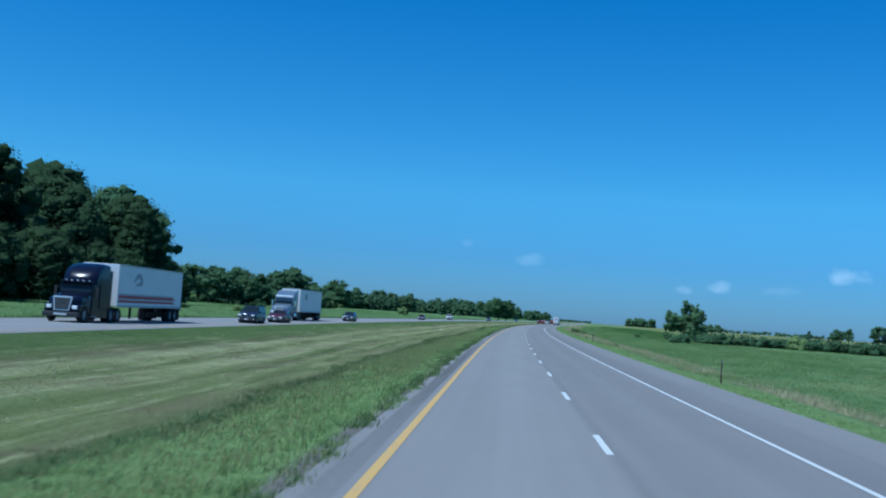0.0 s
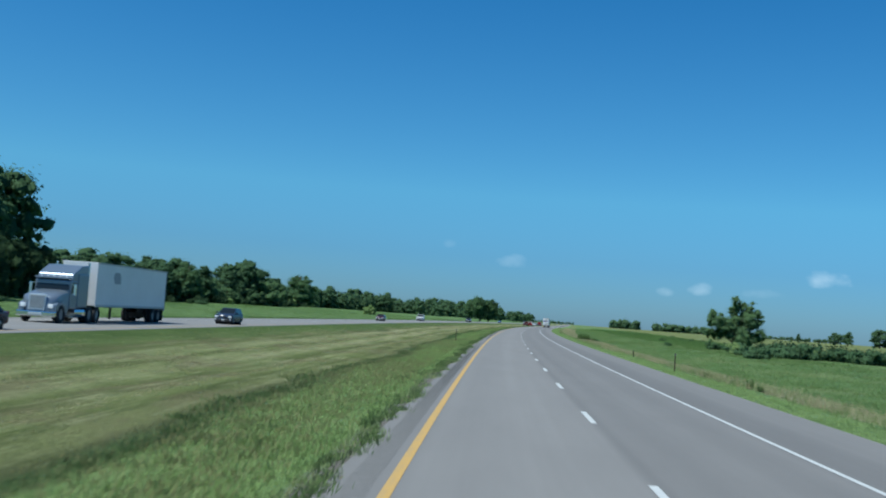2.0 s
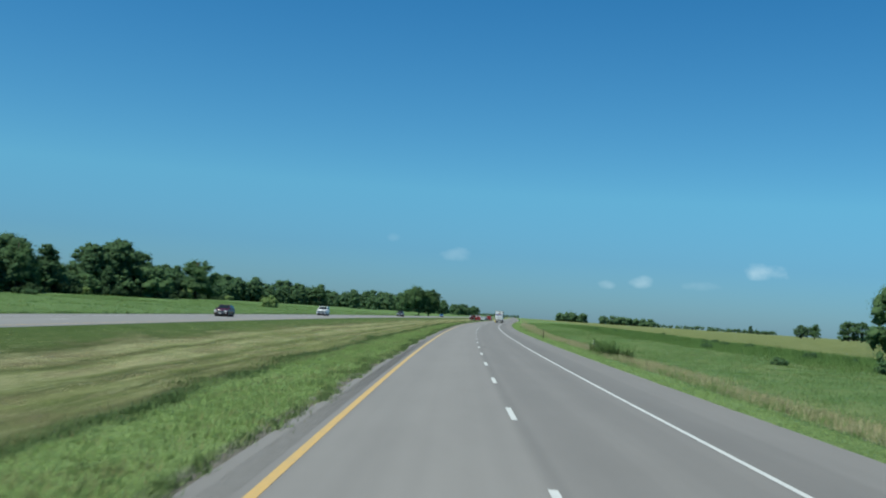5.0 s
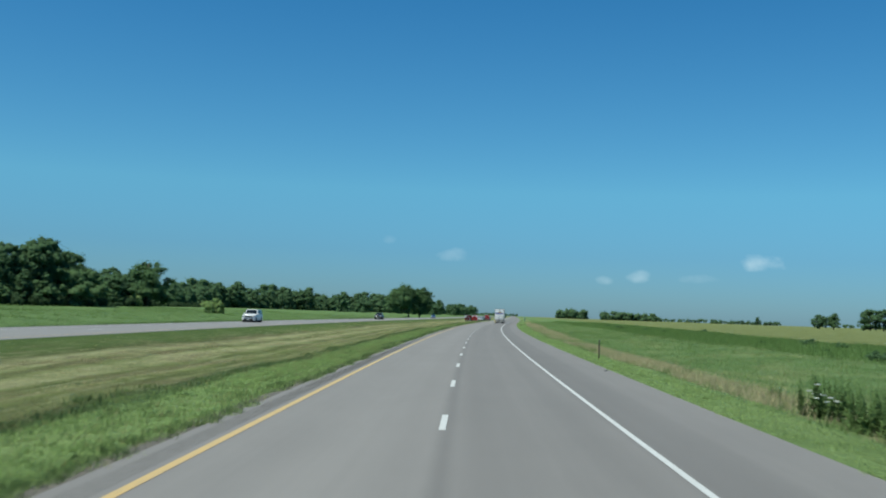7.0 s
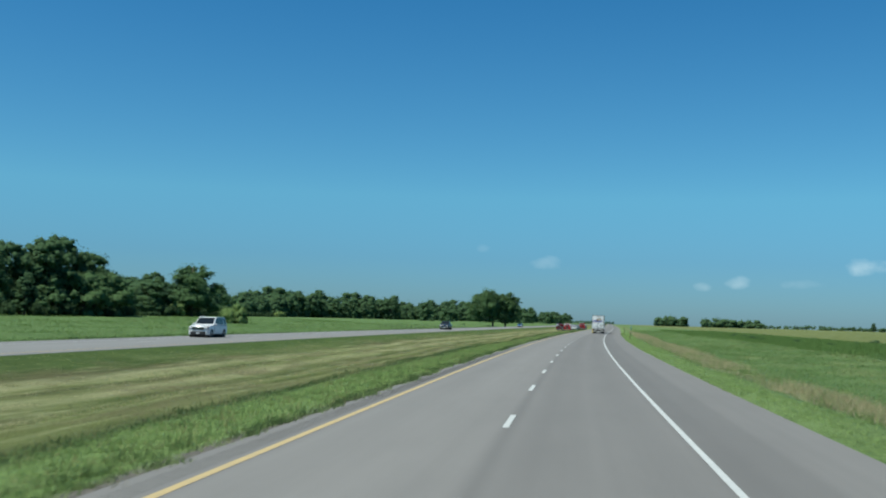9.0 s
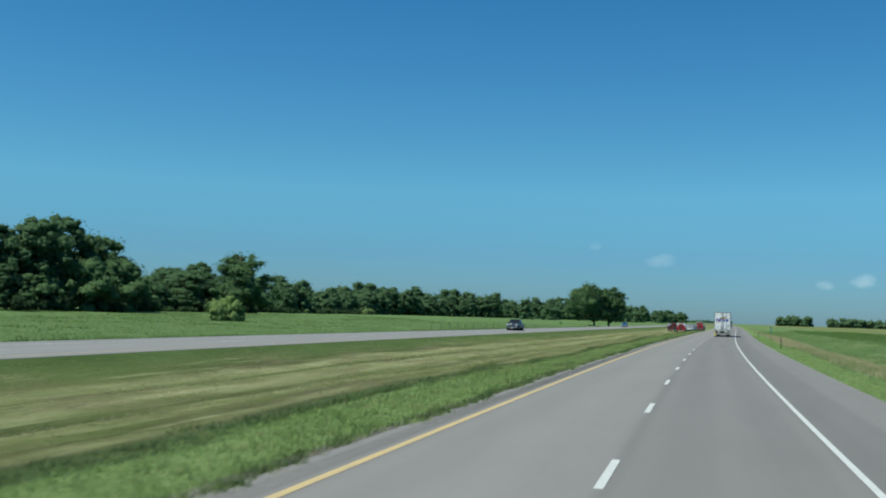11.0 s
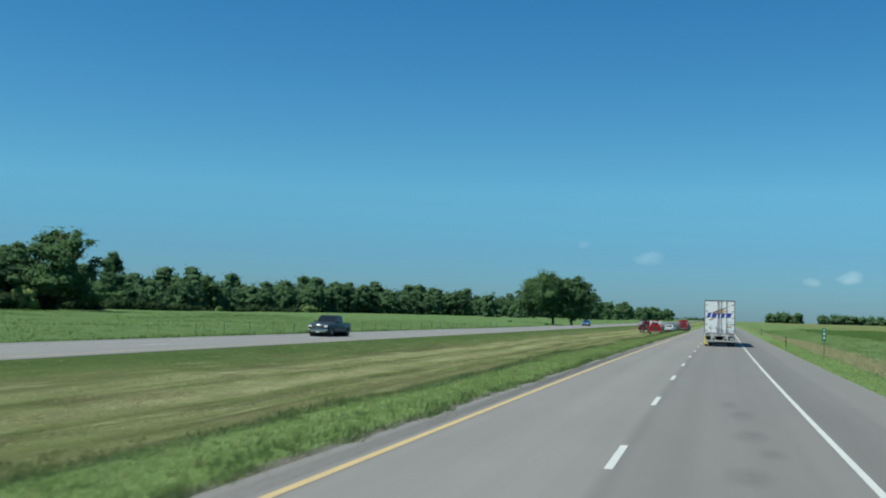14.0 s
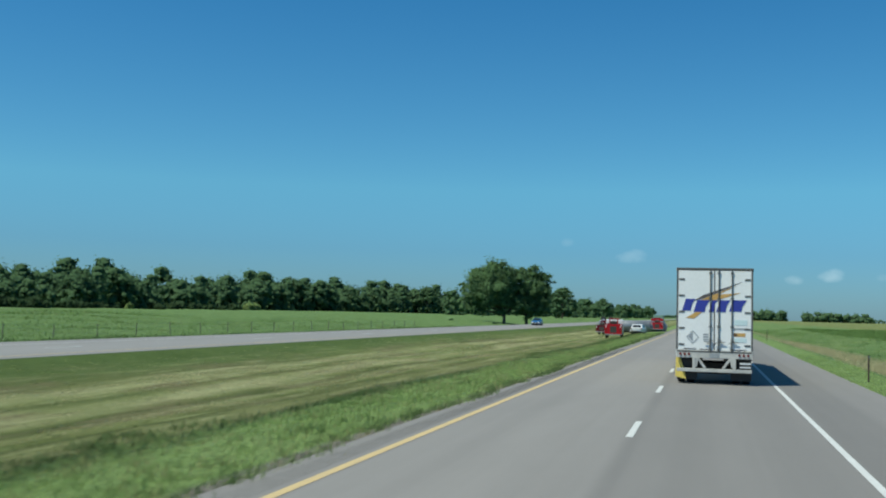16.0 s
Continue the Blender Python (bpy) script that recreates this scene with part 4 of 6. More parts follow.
def far_wood(name, x0, x1, y, height, n, seed):
    """A distant shelter belt: one body of foliage."""
    r = np.random.default_rng(seed)
    n *= 3
    xs = r.uniform(x0, x1, n)
    hs = height * r.uniform(0.55, 1.0, n)
    c = np.stack([xs, y + r.uniform(-12, 12, n), hs * r.uniform(0.1, 0.65, n)], 1)
    v, f = leaf_cloud(r, c, hs * 0.42, 14, 1.5, 0.85, HEART_FAR)
    ob = cloud_object(name, v, f, M_LEAF)
    return tagged(ob, "distant belt of dark trees across the flat fields", "woods", kind="stuff")


far_wood("woods", 342, 420, 3000, 33, 26, 1)
far_wood("woods", 466, 486, 3020, 29, 7, 2)
far_wood("woods", 496, 625, 3050, 30, 40, 3)
far_wood("woods", 660, 1060, 3300, 15, 70, 4)
far_wood("woods", 180, 340, 4300, 14, 40, 8)
far_wood("woods", 1250, 2600, 3300, 17, 130, 5)
far_wood("woods", -1700, -300, 3400, 24, 160, 6)
far_wood("woods", -350, 150, 3900, 22, 90, 7)


# ---- grass ----
def patchy(s, lat, seed, cell_s=2.6, cell_l=1.2):
    """Soft random patches, 0 to 1, over the strip."""
    grid = np.random.default_rng(seed + 900).random((257, 257))
    out = 0
    for k, w in ((1.0, 0.6), (0.31, 0.4)):
        u, v = s / cell_s * k, lat / cell_l * k
        i, j = np.floor(u).astype(int), np.floor(v).astype(int)
        fu, fv = u - i, v - j
        fu, fv = fu * fu * (3 - 2 * fu), fv * fv * (3 - 2 * fv)
        g = lambda a, b: grid[a % 257, b % 257]
        out = out + w * ((g(i, j) * (1 - fu) + g(i + 1, j) * fu) * (1 - fv) + (g(i, j + 1) * (1 - fu) + g(i + 1, j + 1) * fu) * fv)
    return out


def blades(name, seed, n, lat0, lat1, s0, s1, tall, wide, mat, label, edge=0.0, clump=7, spread=0.07, gap=None, cell=1.0):
    """Tufts of bent grass blades over a strip; denser patches by noise."""
    r = np.random.default_rng(seed)
    tuft_n = n // clump
    s = s0 + (s1 - s0) * r.random(tuft_n)
    lat = lat0 + (lat1 - lat0) * r.random(tuft_n)
    if edge:
        lat = lat0 + (lat1 - lat0) * r.random(tuft_n) ** edge
        lat += 0.28 * np.sin(s * 0.9) * np.sin(s * 0.37 + 1) + 0.16 * np.sin(s * 2.9)
        reach = np.clip((lat - lat0) / (lat1 - lat0), 0, 1)
        lat = lat + (lat1 - lat0) / abs(lat1 - lat0) * reach * (0.45 * np.sin(s * 0.13) + 0.35 * np.sin(s * 0.41 + 2))
        if abs(lat0) < 5 or 6 < lat0 < 7.2:   # nothing grows on the paving
            bay = 0.34 * np.clip(np.sin(s * 0.71 + 2 * np.sin(s * 0.23)) + 0.35 * np.sin(s * 2.3), 0, 1)
            lat = np.minimum(lat, lat0 - bay) if lat0 < 0 else np.maximum(lat, lat0)
    keep = patchy(s / cell, lat / cell ** 0.5, seed) + r.random(tuft_n) * 0.9 > (gap if gap is not None else (0.72 if clump == 7 else 0.40))
    s, lat = s[keep], lat[keep]
    th = tall * (0.55 + 0.55 * r.random(len(s)))
    s, lat, th = np.repeat(s, clump), np.repeat(lat, clump), np.repeat(th, clump)
    m = len(s)
    x, y = lay(s, lat)
    z = land(lat, s) - 0.02
    x, y = x + r.normal(0, spread, m), y + r.normal(0, spread, m)
    a = r.random(m) * 2 * math.pi
    h = th * r.uniform(0.6, 1.15, m)
    lean = h * r.uniform(0.1, 0.75, m)
    la = r.random(m) * 2 * math.pi
    w = wide * r.uniform(0.6, 1.3, m)
    p0 = np.stack([x - np.cos(a) * w, y - np.sin(a) * w, z], 1)
    p1 = np.stack([x + np.cos(a) * w, y + np.sin(a) * w, z], 1)
    p2 = np.stack([x + np.cos(la) * lean, y + np.sin(la) * lean, z + h], 1)
    v = np.stack([p0, p1, p2], 1).reshape(-1, 3)
    ob = cloud_object(name, v, np.arange(3 * m).reshape(-1, 3), mat)
    return tagged(ob, label, "grass", kind="stuff")


GR = "lush green verge grass growing along the paving"
blades("grass", 41, 330000, -4.60, -8.4, 4, 330, 0.14, 0.0095, M_BLADE, GR, 1.15, 9, 0.09, 0.80)
blades("grass", 42, 250000, -4.60, -8.4, 330, 640, 0.14, 0.0105, M_BLADE, GR, 1.15, 9, 0.09, 0.80)
blades("grass", 49, 110000, -4.62, -8.8, 4, 640, 0.21, 0.009, M_BLADE_DRY, "pale seeding grass stems among the verge grass", 0.0, 8, 0.16, 0.95)
blades("grass", 68, 120000, -5.6, -9.0, 4, 180, 0.16, 0.011, M_BLADE_DRY, "dulled straw-green grass of the verge on the bend", 0.0, 9, 0.20, 0.97, 2.5)
blades("grass", 50, 100000, -8.3, -9.2, 4, 640, 0.20, 0.014, M_BLADE_DARK, "dark broad-leaved weeds along the edge of the mown median", 1.0, 9, 0.14, 1.02, 4.0)
blades("grass", 56, 60000, -5.0, -8.2, 4, 640, 0.17, 0.012, M_BLADE_DARK, "dark weed tufts scattered in the verge grass", 0.0, 11, 0.12, 1.02)
blades("grass", 51, 90000, -4.60, -5.05, 4, 640, 0.20, 0.012, M_BLADE_DARK, "dark weed tufts overhanging the edge of the paving", 1.6, 9, 0.10, 0.85)
blades("grass", 43, 170000, 6.98, 9.6, 4, 560, 0.13, 0.010, M_BLADE, GR, 1.2)
HAY = "raked row of pale cut hay on the mown median"
for i, (mid, half) in enumerate(((-18.3, 0.55), (-15.3, 0.5), (-12.1, 0.4), (-16.9, 0.35))):
    blades("cut_hay", 81 + i, 34000, mid - half, mid + half, 8, 640, 0.10, 0.013, M_BLADE_BUFF, HAY, 0.0, 9, 0.16, 0.9, 4.0)
blades("grass", 44, 60000, -9.4, -24.5, 10, 420, 0.07, 0.012, M_BLADE_DRY, "short mown straw-coloured grass of the median")
blades("grass", 45, 40000, -9.4, -24.5, 380, 600, 0.07, 0.012, M_BLADE_DRY, "short mown straw-coloured grass of the median")
blades("grass", 57, 60000, -9.4, -25.4, 10, 600, 0.09, 0.014, M_BLADE_DARK, "green regrowth between the raked rows of the median", 0.0, 8, 0.2, 0.98)
blades("grass", 46, 230000, 12.0, 40, 20, 470, 0.17, 0.015, M_BLADE_FIELD, "tall rough field grass beside the highway", 0.0, 6, 0.32, 0.72, 4.0)
blades("grass", 54, 120000, 12.0, 75, 40, 212, 0.17, 0.020, M_BLADE_FIELD, "rough grass of the field before the hedgerow", 0.0, 6, 0.45, 0.72, 4.0)
blades("grass", 47, 170000, 9.9, 14.6, 20, 620, 0.48, 0.012, M_BLADE_BUFF, "patches of dry buff grass in the roadside ditch", 0.0, 9, 0.30, 1.08, 3.5)
blades("grass", 65, 60000, 10.0, 13.4, 262, 350, 0.50, 0.011, M_BLADE_BUFF, "stand of dry buff grass along the ditch", 0.0, 9, 0.34, 1.16, 3.2)
blades("grass", 67, 60000, 9.7, 13.0, 60, 480, 0.38, 0.014, M_BLADE_FIELD, "rank green tufts between the dry grass of the ditch", 0.0, 12, 0.22, 1.02, 2.0)
blades("grass", 66, 30000, 34, 52, 255, 560, 0.95, 0.034, M_REED, "uneven heads of tall green reeds across the field", 0.0, 12, 0.7, 1.12, 5.0)
blades("grass", 48, 150000, -39.5, -132, 60, 660, 0.34, 0.036, M_BLADE_FIELD, "tall rough field grass beyond the other carriageway", 0.0, 6, 0.55, 0.74, 3.0)
blades("grass", 58, 16000, -41, -130, 60, 660, 0.45, 0.022, M_BLADE_DRY, "pale seed heads standing over the rough field grass", 0.0, 5, 0.5, 0.9, 4.0)
blades("grass", 59, 70000, 12.0, 62, 470, 800, 0.30, 0.030, M_BLADE_FIELD, "rough field grass beside the highway", 0.0, 6, 0.4, 0.72, 4.0)
blades("grass", 64, 90000, 14.0, 36, 40, 480, 0.26, 0.016, M_REED, "darker green patches of rough field grass", 0.0, 6, 0.35, 0.98, 6.0)
blades("grass", 60, 45000, 26, 56, 560, 820, 0.55, 0.045, M_REED, "band of tall dark green reeds across the field", 0.0, 6, 0.5, 0.72, 3.0)
blades("grass", 63, 26000, 12.0, 40, 30, 470, 0.28, 0.014, M_BLADE_DRY, "pale seed heads standing over the rough field grass", 0.0, 5, 0.4, 0.95, 4.0)
blades("grass", 55, 22000, -38.6, -46, 60, 660, 0.42, 0.035, M_BLADE_DARK, "dark weed tufts beside the other carriageway", 0.0, 7, 0.35)
blades("grass", 52, 150000, 30, 55, 250, 560, 0.52, 0.024, M_REED, "band of tall dark green reeds across the field", 0.0, 7, 0.6, 0.84, 5.0)
def make_weeds(seed, height, width, stalks, label):
    """Upright leafy stalks: narrow leaves standing off each stem, shorter towards the tip."""
    r = np.random.default_rng(seed)
    clump = thing("weed_clump", label, "weeds", "tall weeds in the ditch")
    stems, tri = bmesh.new(), []
    for k in range(stalks):
        a, d = 2 * math.pi * r.random(), width / 2 * r.random() ** 0.6
        foot = np.array([d * math.cos(a), d * math.sin(a), -0.1])
        h = height * r.uniform(0.45, 1.0)
        tip = foot + np.array([r.normal(0, 0.10 * h), r.normal(0, 0.10 * h), h + 0.1])
        limb_mesh(stems, [tuple(foot), tuple((foot + tip) / 2), tuple(tip)], 0.010, 0.004, 4)
        for q in np.linspace(0.06, 1.0, 80):
            at, b = foot + (tip - foot) * q, 2 * math.pi * r.random()
            reach = (0.24 * (1 - q) ** 0.7 + 0.05) * r.uniform(0.6, 1.2)
            side = np.array([-math.sin(b), math.cos(b), 0]) * reach * 0.16
            mid = at + np.array([math.cos(b) * reach * 0.55, math.sin(b) * reach * 0.55, reach * 0.45])
            end = at + np.array([math.cos(b) * reach, math.sin(b) * reach, reach * r.uniform(0.2, 0.8)])
            tri += [(at, mid - side, mid + side), (mid + side, mid - side, end)]
    v = np.array(tri).reshape(-1, 3)
    cloud_object("foliage", v, np.arange(len(v)).reshape(-1, 3), M_WEED).parent = clump
    part("stem", stems, M_WEED, clump)
    return clump


weed = make_weeds(34, 1.55, 1.3, 22, "clump of tall spiky dark green weeds in the ditch")
x, y = lay(260.9, 11.3)
weed.matrix_basis = pose(float(x), float(y), -0.5)
for s, lat, sc in ((262.2, 12.0, 0.9), (259.4, 12.4, 0.7), (257.9, 11.9, 0.95), (256.6, 11.0, 0.9), (255.4, 11.7, 1.0), (254.2, 11.0, 0.85), (258.6, 13.6, 0.9), (266.5, 14.2, 0.5), (119.5, 10.4, 0.42), (131.6, 10.7, 0.32), (116.7, 10.3, 0.3), (284.5, 12.2, 0.38), (270.3, 12.6, 0.4)):
    plant_at(weed, s, lat, 67 * s, sc, 0.05)
# white-headed weeds standing in that clump
flower_rng = np.random.default_rng(63)
for i in range(9):
    s, lat = 259.4 + 1.5 * flower_rng.random(), 10.7 + 0.7 * flower_rng.random()
    fl = thing("wildflower", "tall weed with flat white flower heads in the ditch", "flower", "white wildflowers")
    stem, head = bmesh.new(), bmesh.new()
    tall = flower_rng.uniform(0.5, 1.0)
    limb_mesh(stem, [(0, 0, -0.1), (0.04, 0.02, tall * 0.5), (0.02, 0.05, tall)], 0.012, 0.006, 5)
    for k in range(9):
        a, r = 2 * math.pi * k / 9, 0.02 + 0.03 * (k % 3)
        cyl(head, (r * math.cos(a) + 0.02, r * math.sin(a) + 0.05, tall - 0.01), (r * math.cos(a) + 0.02, r * math.sin(a) + 0.05, tall + 0.03), 0.014, 0.022, 7)
    part("stem", stem, M_BLADE_DARK, fl)
    part("flower_head", head, M_PETAL, fl, "small white florets")
    x, y = lay(s, lat)
    fl.matrix_basis = pose(float(x), float(y), float(land(np.array([lat]), np.array([s]))[0]), 4 * math.sin(i), 4 * math.cos(2 * i), 70 * i)
reed_rng = np.random.default_rng(71)
for k in range(34):
    plant_at(SHRUBS[1], reed_rng.uniform(265, 640), reed_rng.uniform(36, 56), 53 * k, reed_rng.uniform(0.16, 0.46), 0.1)
for s, lat, sc, kind in ((312, 33, 0.4, 1), (257, 27, 0.40, 1),
                         (735, -50, 0.35, 1), (738, -62, 0.3, 1), (215, -62, 0.5, 1), (190, -66, 0.5, 1), (205, -60, 0.35, 0)):
    plant_at(SHRUBS[kind], s, lat, 31 * s, sc, 0.1)


# ---- vehicles ----
def wheel(parent, x, y, r, w, out, mat_rim, double=False):
    """A tyre with its rim; out is +1 where the outer face looks to the right."""
    bm = bmesh.new()
    lo, hi = (x - w / 2, x + w / 2)
    ring = [(lo, r * 0.62), (lo, r * 0.93), (lo + w * 0.12, r), (hi - w * 0.12, r), (hi, r * 0.93), (hi, r * 0.62)]
    seg = 22
    rows = [[bm.verts.new((px, y + pr * math.cos(2 * math.pi * k / seg), r + pr * math.sin(2 * math.pi * k / seg))) for k in range(seg)] for px, pr in ring]
    for a, b in zip(rows, rows[1:]):
        for k in range(seg):
            bm.faces.new((a[k], a[(k + 1) % seg], b[(k + 1) % seg], b[k]))
    tyre = part("wheel", bm, M_RUBBER, parent, "", True)
    rim = bmesh.new()
    face = hi - 0.03 if out > 0 else lo + 0.03
    cyl(rim, (face - out * 0.10, y, r), (face - out * 0.02, y, r), r * 0.60, r * 0.62, 20)
    cyl(rim, (face - out * 0.03, y, r), (face + out * 0.015, y, r), r * 0.22, r * 0.16, 12)
    for k in range(8):
        t = 2 * math.pi * k / 8
        cyl(rim, (face - out * 0.02, y + r * 0.36 * math.cos(t), r + r * 0.36 * math.sin(t)), (face + out * 0.005, y + r * 0.36 * math.cos(t), r + r * 0.36 * math.sin(t)), r * 0.06, None, 6)
    part("rim", rim, mat_rim, tyre, "", False)
    return tyre


def arch(yc, ra, z0, n=7):
    return [(yc + ra * math.cos(math.pi * k / n), z0 + ra * 1.0 * math.sin(math.pi * k / n) * 0.98) for k in range(n + 1)]


def car(label, paint, L=4.6, W=1.8, H=1.5, belt=0.95, hood=0.92, nose=0.72, cowl=0.62, screen=0.75, back0=-1.9, back1=-1.3, tail=0.95, r=0.32, rail=False, bed=None, category="car", z0=0.26):
    """A road car, nose towards +y: body with wheel arches, cabin with panes, lamps, wheels."""
    c = thing("car" if category == "car" else "pickup_truck", label, category)
    f, b = L / 2, -L / 2
    yf, yr, ra = f - 0.92, b + 0.95, r * 1.16
    deck = belt if bed is None else bed
    outline = [(b + 0.06, z0 + 0.06), (b, 0.5), (b + 0.02, tail), (b + 0.12, deck), (back0, belt if bed is None else deck), (back0 + 0.04, belt), (cowl, belt + 0.03), (f - 0.55, hood), (f - 0.12, nose + 0.06), (f - 0.01, nose - 0.08),
               (f, 0.42), (f - 0.10, z0)] + [p for p in arch(yf, ra, z0)] + [p for p in arch(yr, ra, z0)]
    part("body", loft(bmesh.new(), outline, W / 2, 0.07, 0.30, 0.18, 0.62, 0.03), paint, c, "", False)
    # cabin: tapered box
    rz, half_b, half_r = H, W / 2 - 0.04, W / 2 - (0.17 if H > 1.7 else 0.24)
    y0, y1, y2, y3 = back0, cowl, back1, cowl - screen
    base = [(-half_b, y0, belt - 0.02), (half_b, y0, belt - 0.02), (half_b, y1, belt + 0.01), (-half_b, y1, belt + 0.01)]
    top = [(-half_r, y2, rz - 0.04), (half_r, y2, rz - 0.04), (half_r, y3, rz), (-half_r, y3, rz)]
    bm = fill(base + top, [(0, 1, 5, 4), (1, 2, 6, 5), (2, 3, 7, 6), (3, 0, 4, 7), (4, 5, 6, 7)])
    bmesh.ops.recalc_face_normals(bm, faces=bm.faces)
    bmesh.ops.bevel(bm, geom=[e for e in bm.edges if len(e.link_faces) == 2], offset=0.085, segments=3, profile=0.55, affect="EDGES")
    cab = part("cabin", bm, paint, c)

    def pane(name, quad, u0, u1, v0, v1):
        p = [Vector(q) for q in quad]
        at = lambda u, v: (p[0] * (1 - u) + p[1] * u) * (1 - v) + (p[3] * (1 - u) + p[2] * u) * v
        pts = [at(u0, v0), at(u1, v0), at(u1, v1), at(u0, v1)]
        nor = (pts[1] - pts[0]).cross(pts[3] - pts[0]).normalized()
        if nor.dot(sum(pts, Vector()) / 4 - Vector((0, (y0 + y1) / 2, belt))) < 0:
            nor = -nor
        part(name, plate(bmesh.new(), [q + nor * 0.002 for q in pts], 0.006, nor), M_GLASS, cab, "dark tinted glass")

    pane("windscreen", (base[2], base[3], top[3], top[2]), 0.05, 0.95, 0.10, 0.90)
    pane("rear_window", (base[0], base[1], top[1], top[0]), 0.10, 0.90, 0.15, 0.85)
    for a0, a1, a2, a3 in ((base[1], base[2], top[2], top[1]), (base[0], base[3], top[3], top[0])):
        for u0, u1 in ((0.05, 0.23), (0.27, 0.60), (0.615, 0.94)) if (y1 - y0) > 2.4 else ((0.06, 0.46), (0.50, 0.93)):
            pane("side_window", (a0, a1, a2, a3), u0, u1, 0.08, 0.90)
    for yw in (yf, yr):
        part("arch_liner", cyl(bmesh.new(), (-W / 2 + 0.02, yw, z0 + 0.02), (W / 2 - 0.02, yw, z0 + 0.02), ra * 0.985, None, 16), M_BLACK, c)
    part("grille", box(bmesh.new(), -W * 0.27, W * 0.27, f - 0.06, f + 0.015, nose - 0.30, nose - 0.07, 0.03), M_BLACK, c)
    ring = bmesh.new()
    for za, zb in ((nose - 0.325, nose - 0.295), (nose - 0.075, nose - 0.045)):
        box(ring, -W * 0.285, W * 0.285, f - 0.05, f + 0.024, za, zb, 0.008)
    for sx in (-1, 1):
        box(ring, sx * W * 0.278 - 0.016, sx * W * 0.278 + 0.016, f - 0.05, f + 0.024, nose - 0.32, nose - 0.05, 0.006)
    part("grille_surround", ring, M_CHROME, c, "thin chrome surround")
    for k in range(3):
        part("grille_bar", box(bmesh.new(), -W * 0.25, W * 0.25, f + 0.01, f + 0.028, nose - 0.245 + 0.055 * k, nose - 0.225 + 0.055 * k, 0.004), M_CHROME, c)
    part("bumper", box(bmesh.new(), -W * 0.36, W * 0.36, f - 0.06, f + 0.022, z0, 0.46 + 0.5 * (z0 - 0.26) + (0.10 if H > 1.7 else 0.0), 0.03), M_BLACK if bed is None else M_CHROME, c)
    part("bumper", box(bmesh.new(), -W * 0.42, W * 0.42, b - 0.02, b + 0.06, 0.34, 0.50, 0.015), M_BLACK, c)
    part("number_plate", box(bmesh.new(), -0.16, 0.16, f + 0.028, f + 0.036, 0.36, 0.47), M_PANEL, c, "blank pale plate")
    split = (cowl + back0) / 2 + 0.15
    for sx in (-1, 1):
        X = sx * (W / 2 - 0.004)
        for ys in (cowl - 0.12, split, max(back0 + 0.25, yr + ra * 0.6)):
            part("door_seam", box(bmesh.new(), min(X, X + sx * 0.006), max(X, X + sx * 0.006), ys - 0.008, ys + 0.008, z0 + 0.16, belt - 0.10), M_BLACK, c)
        for ys in (split + 0.14, split - 1.0):
            part("door_handle", box(bmesh.new(), min(X, X + sx * 0.03), max(X, X + sx * 0.03), ys, ys + 0.20, belt - 0.20, belt - 0.165, 0.006), paint, c)
        part("fog_light", cyl(bmesh.new(), (sx * W * 0.40, f - 0.12, z0 + 0.20), (sx * W * 0.40, f - 0.01, z0 + 0.20), 0.06, None, 12), M_LAMP_CLEAR, c)
    part("sill", box(bmesh.new(), -W / 2 - 0.005, W / 2 + 0.005, yr + ra, yf - ra, z0 - 0.02, z0 + 0.10, 0.01), M_BLACK, c)
    for sx in (-1, 1):
        part("headlight", box(bmesh.new(), sx * W * 0.36 - 0.19, sx * W * 0.36 + 0.19, f - 0.50, f - 0.03, nose - 0.21, nose - 0.01, 0.06), M_LAMP_CLEAR, c, "clear lamp glass")
        part("lamp_housing", box(bmesh.new(), sx * W * 0.36 - 0.215, sx * W * 0.36 + 0.205, f - 0.52, f - 0.045, nose - 0.235, nose + 0.012, 0.05), M_BLACK, c)
        part("tail_light", box(bmesh.new(), sx * W * 0.42 - 0.09, sx * W * 0.42 + 0.09, b - 0.012, b + 0.08, tail - 0.20, tail - 0.02, 0.02), M_LAMP_RED, c, "red lamp glass")
        part("mirror", box(bmesh.new(), sx * (W / 2 + 0.09) - 0.09, sx * (W / 2 + 0.09) + 0.09, cowl - 0.30, cowl - 0.18, belt + 0.02, belt + 0.16, 0.02), paint, c)
        wheel(c, sx * (W / 2 - 0.10), yf, r, 0.22, sx, M_ALLOY)
        wheel(c, sx * (W / 2 - 0.10), yr, r, 0.22, sx, M_ALLOY)
        if rail:
            part("roof_rail", box(bmesh.new(), sx * (half_r - 0.06) - 0.02, sx * (half_r - 0.06) + 0.02, y2 + 0.2, y3 - 0.2, rz + 0.02, rz + 0.06, 0.01), M_STEEL, c)
    if bed is not None:
        part("bed_liner", box(bmesh.new(), -W / 2 + 0.12, W / 2 - 0.12, b + 0.12, back0 - 0.06, deck - 0.02, deck + 0.006), M_BLACK, c)
    return c


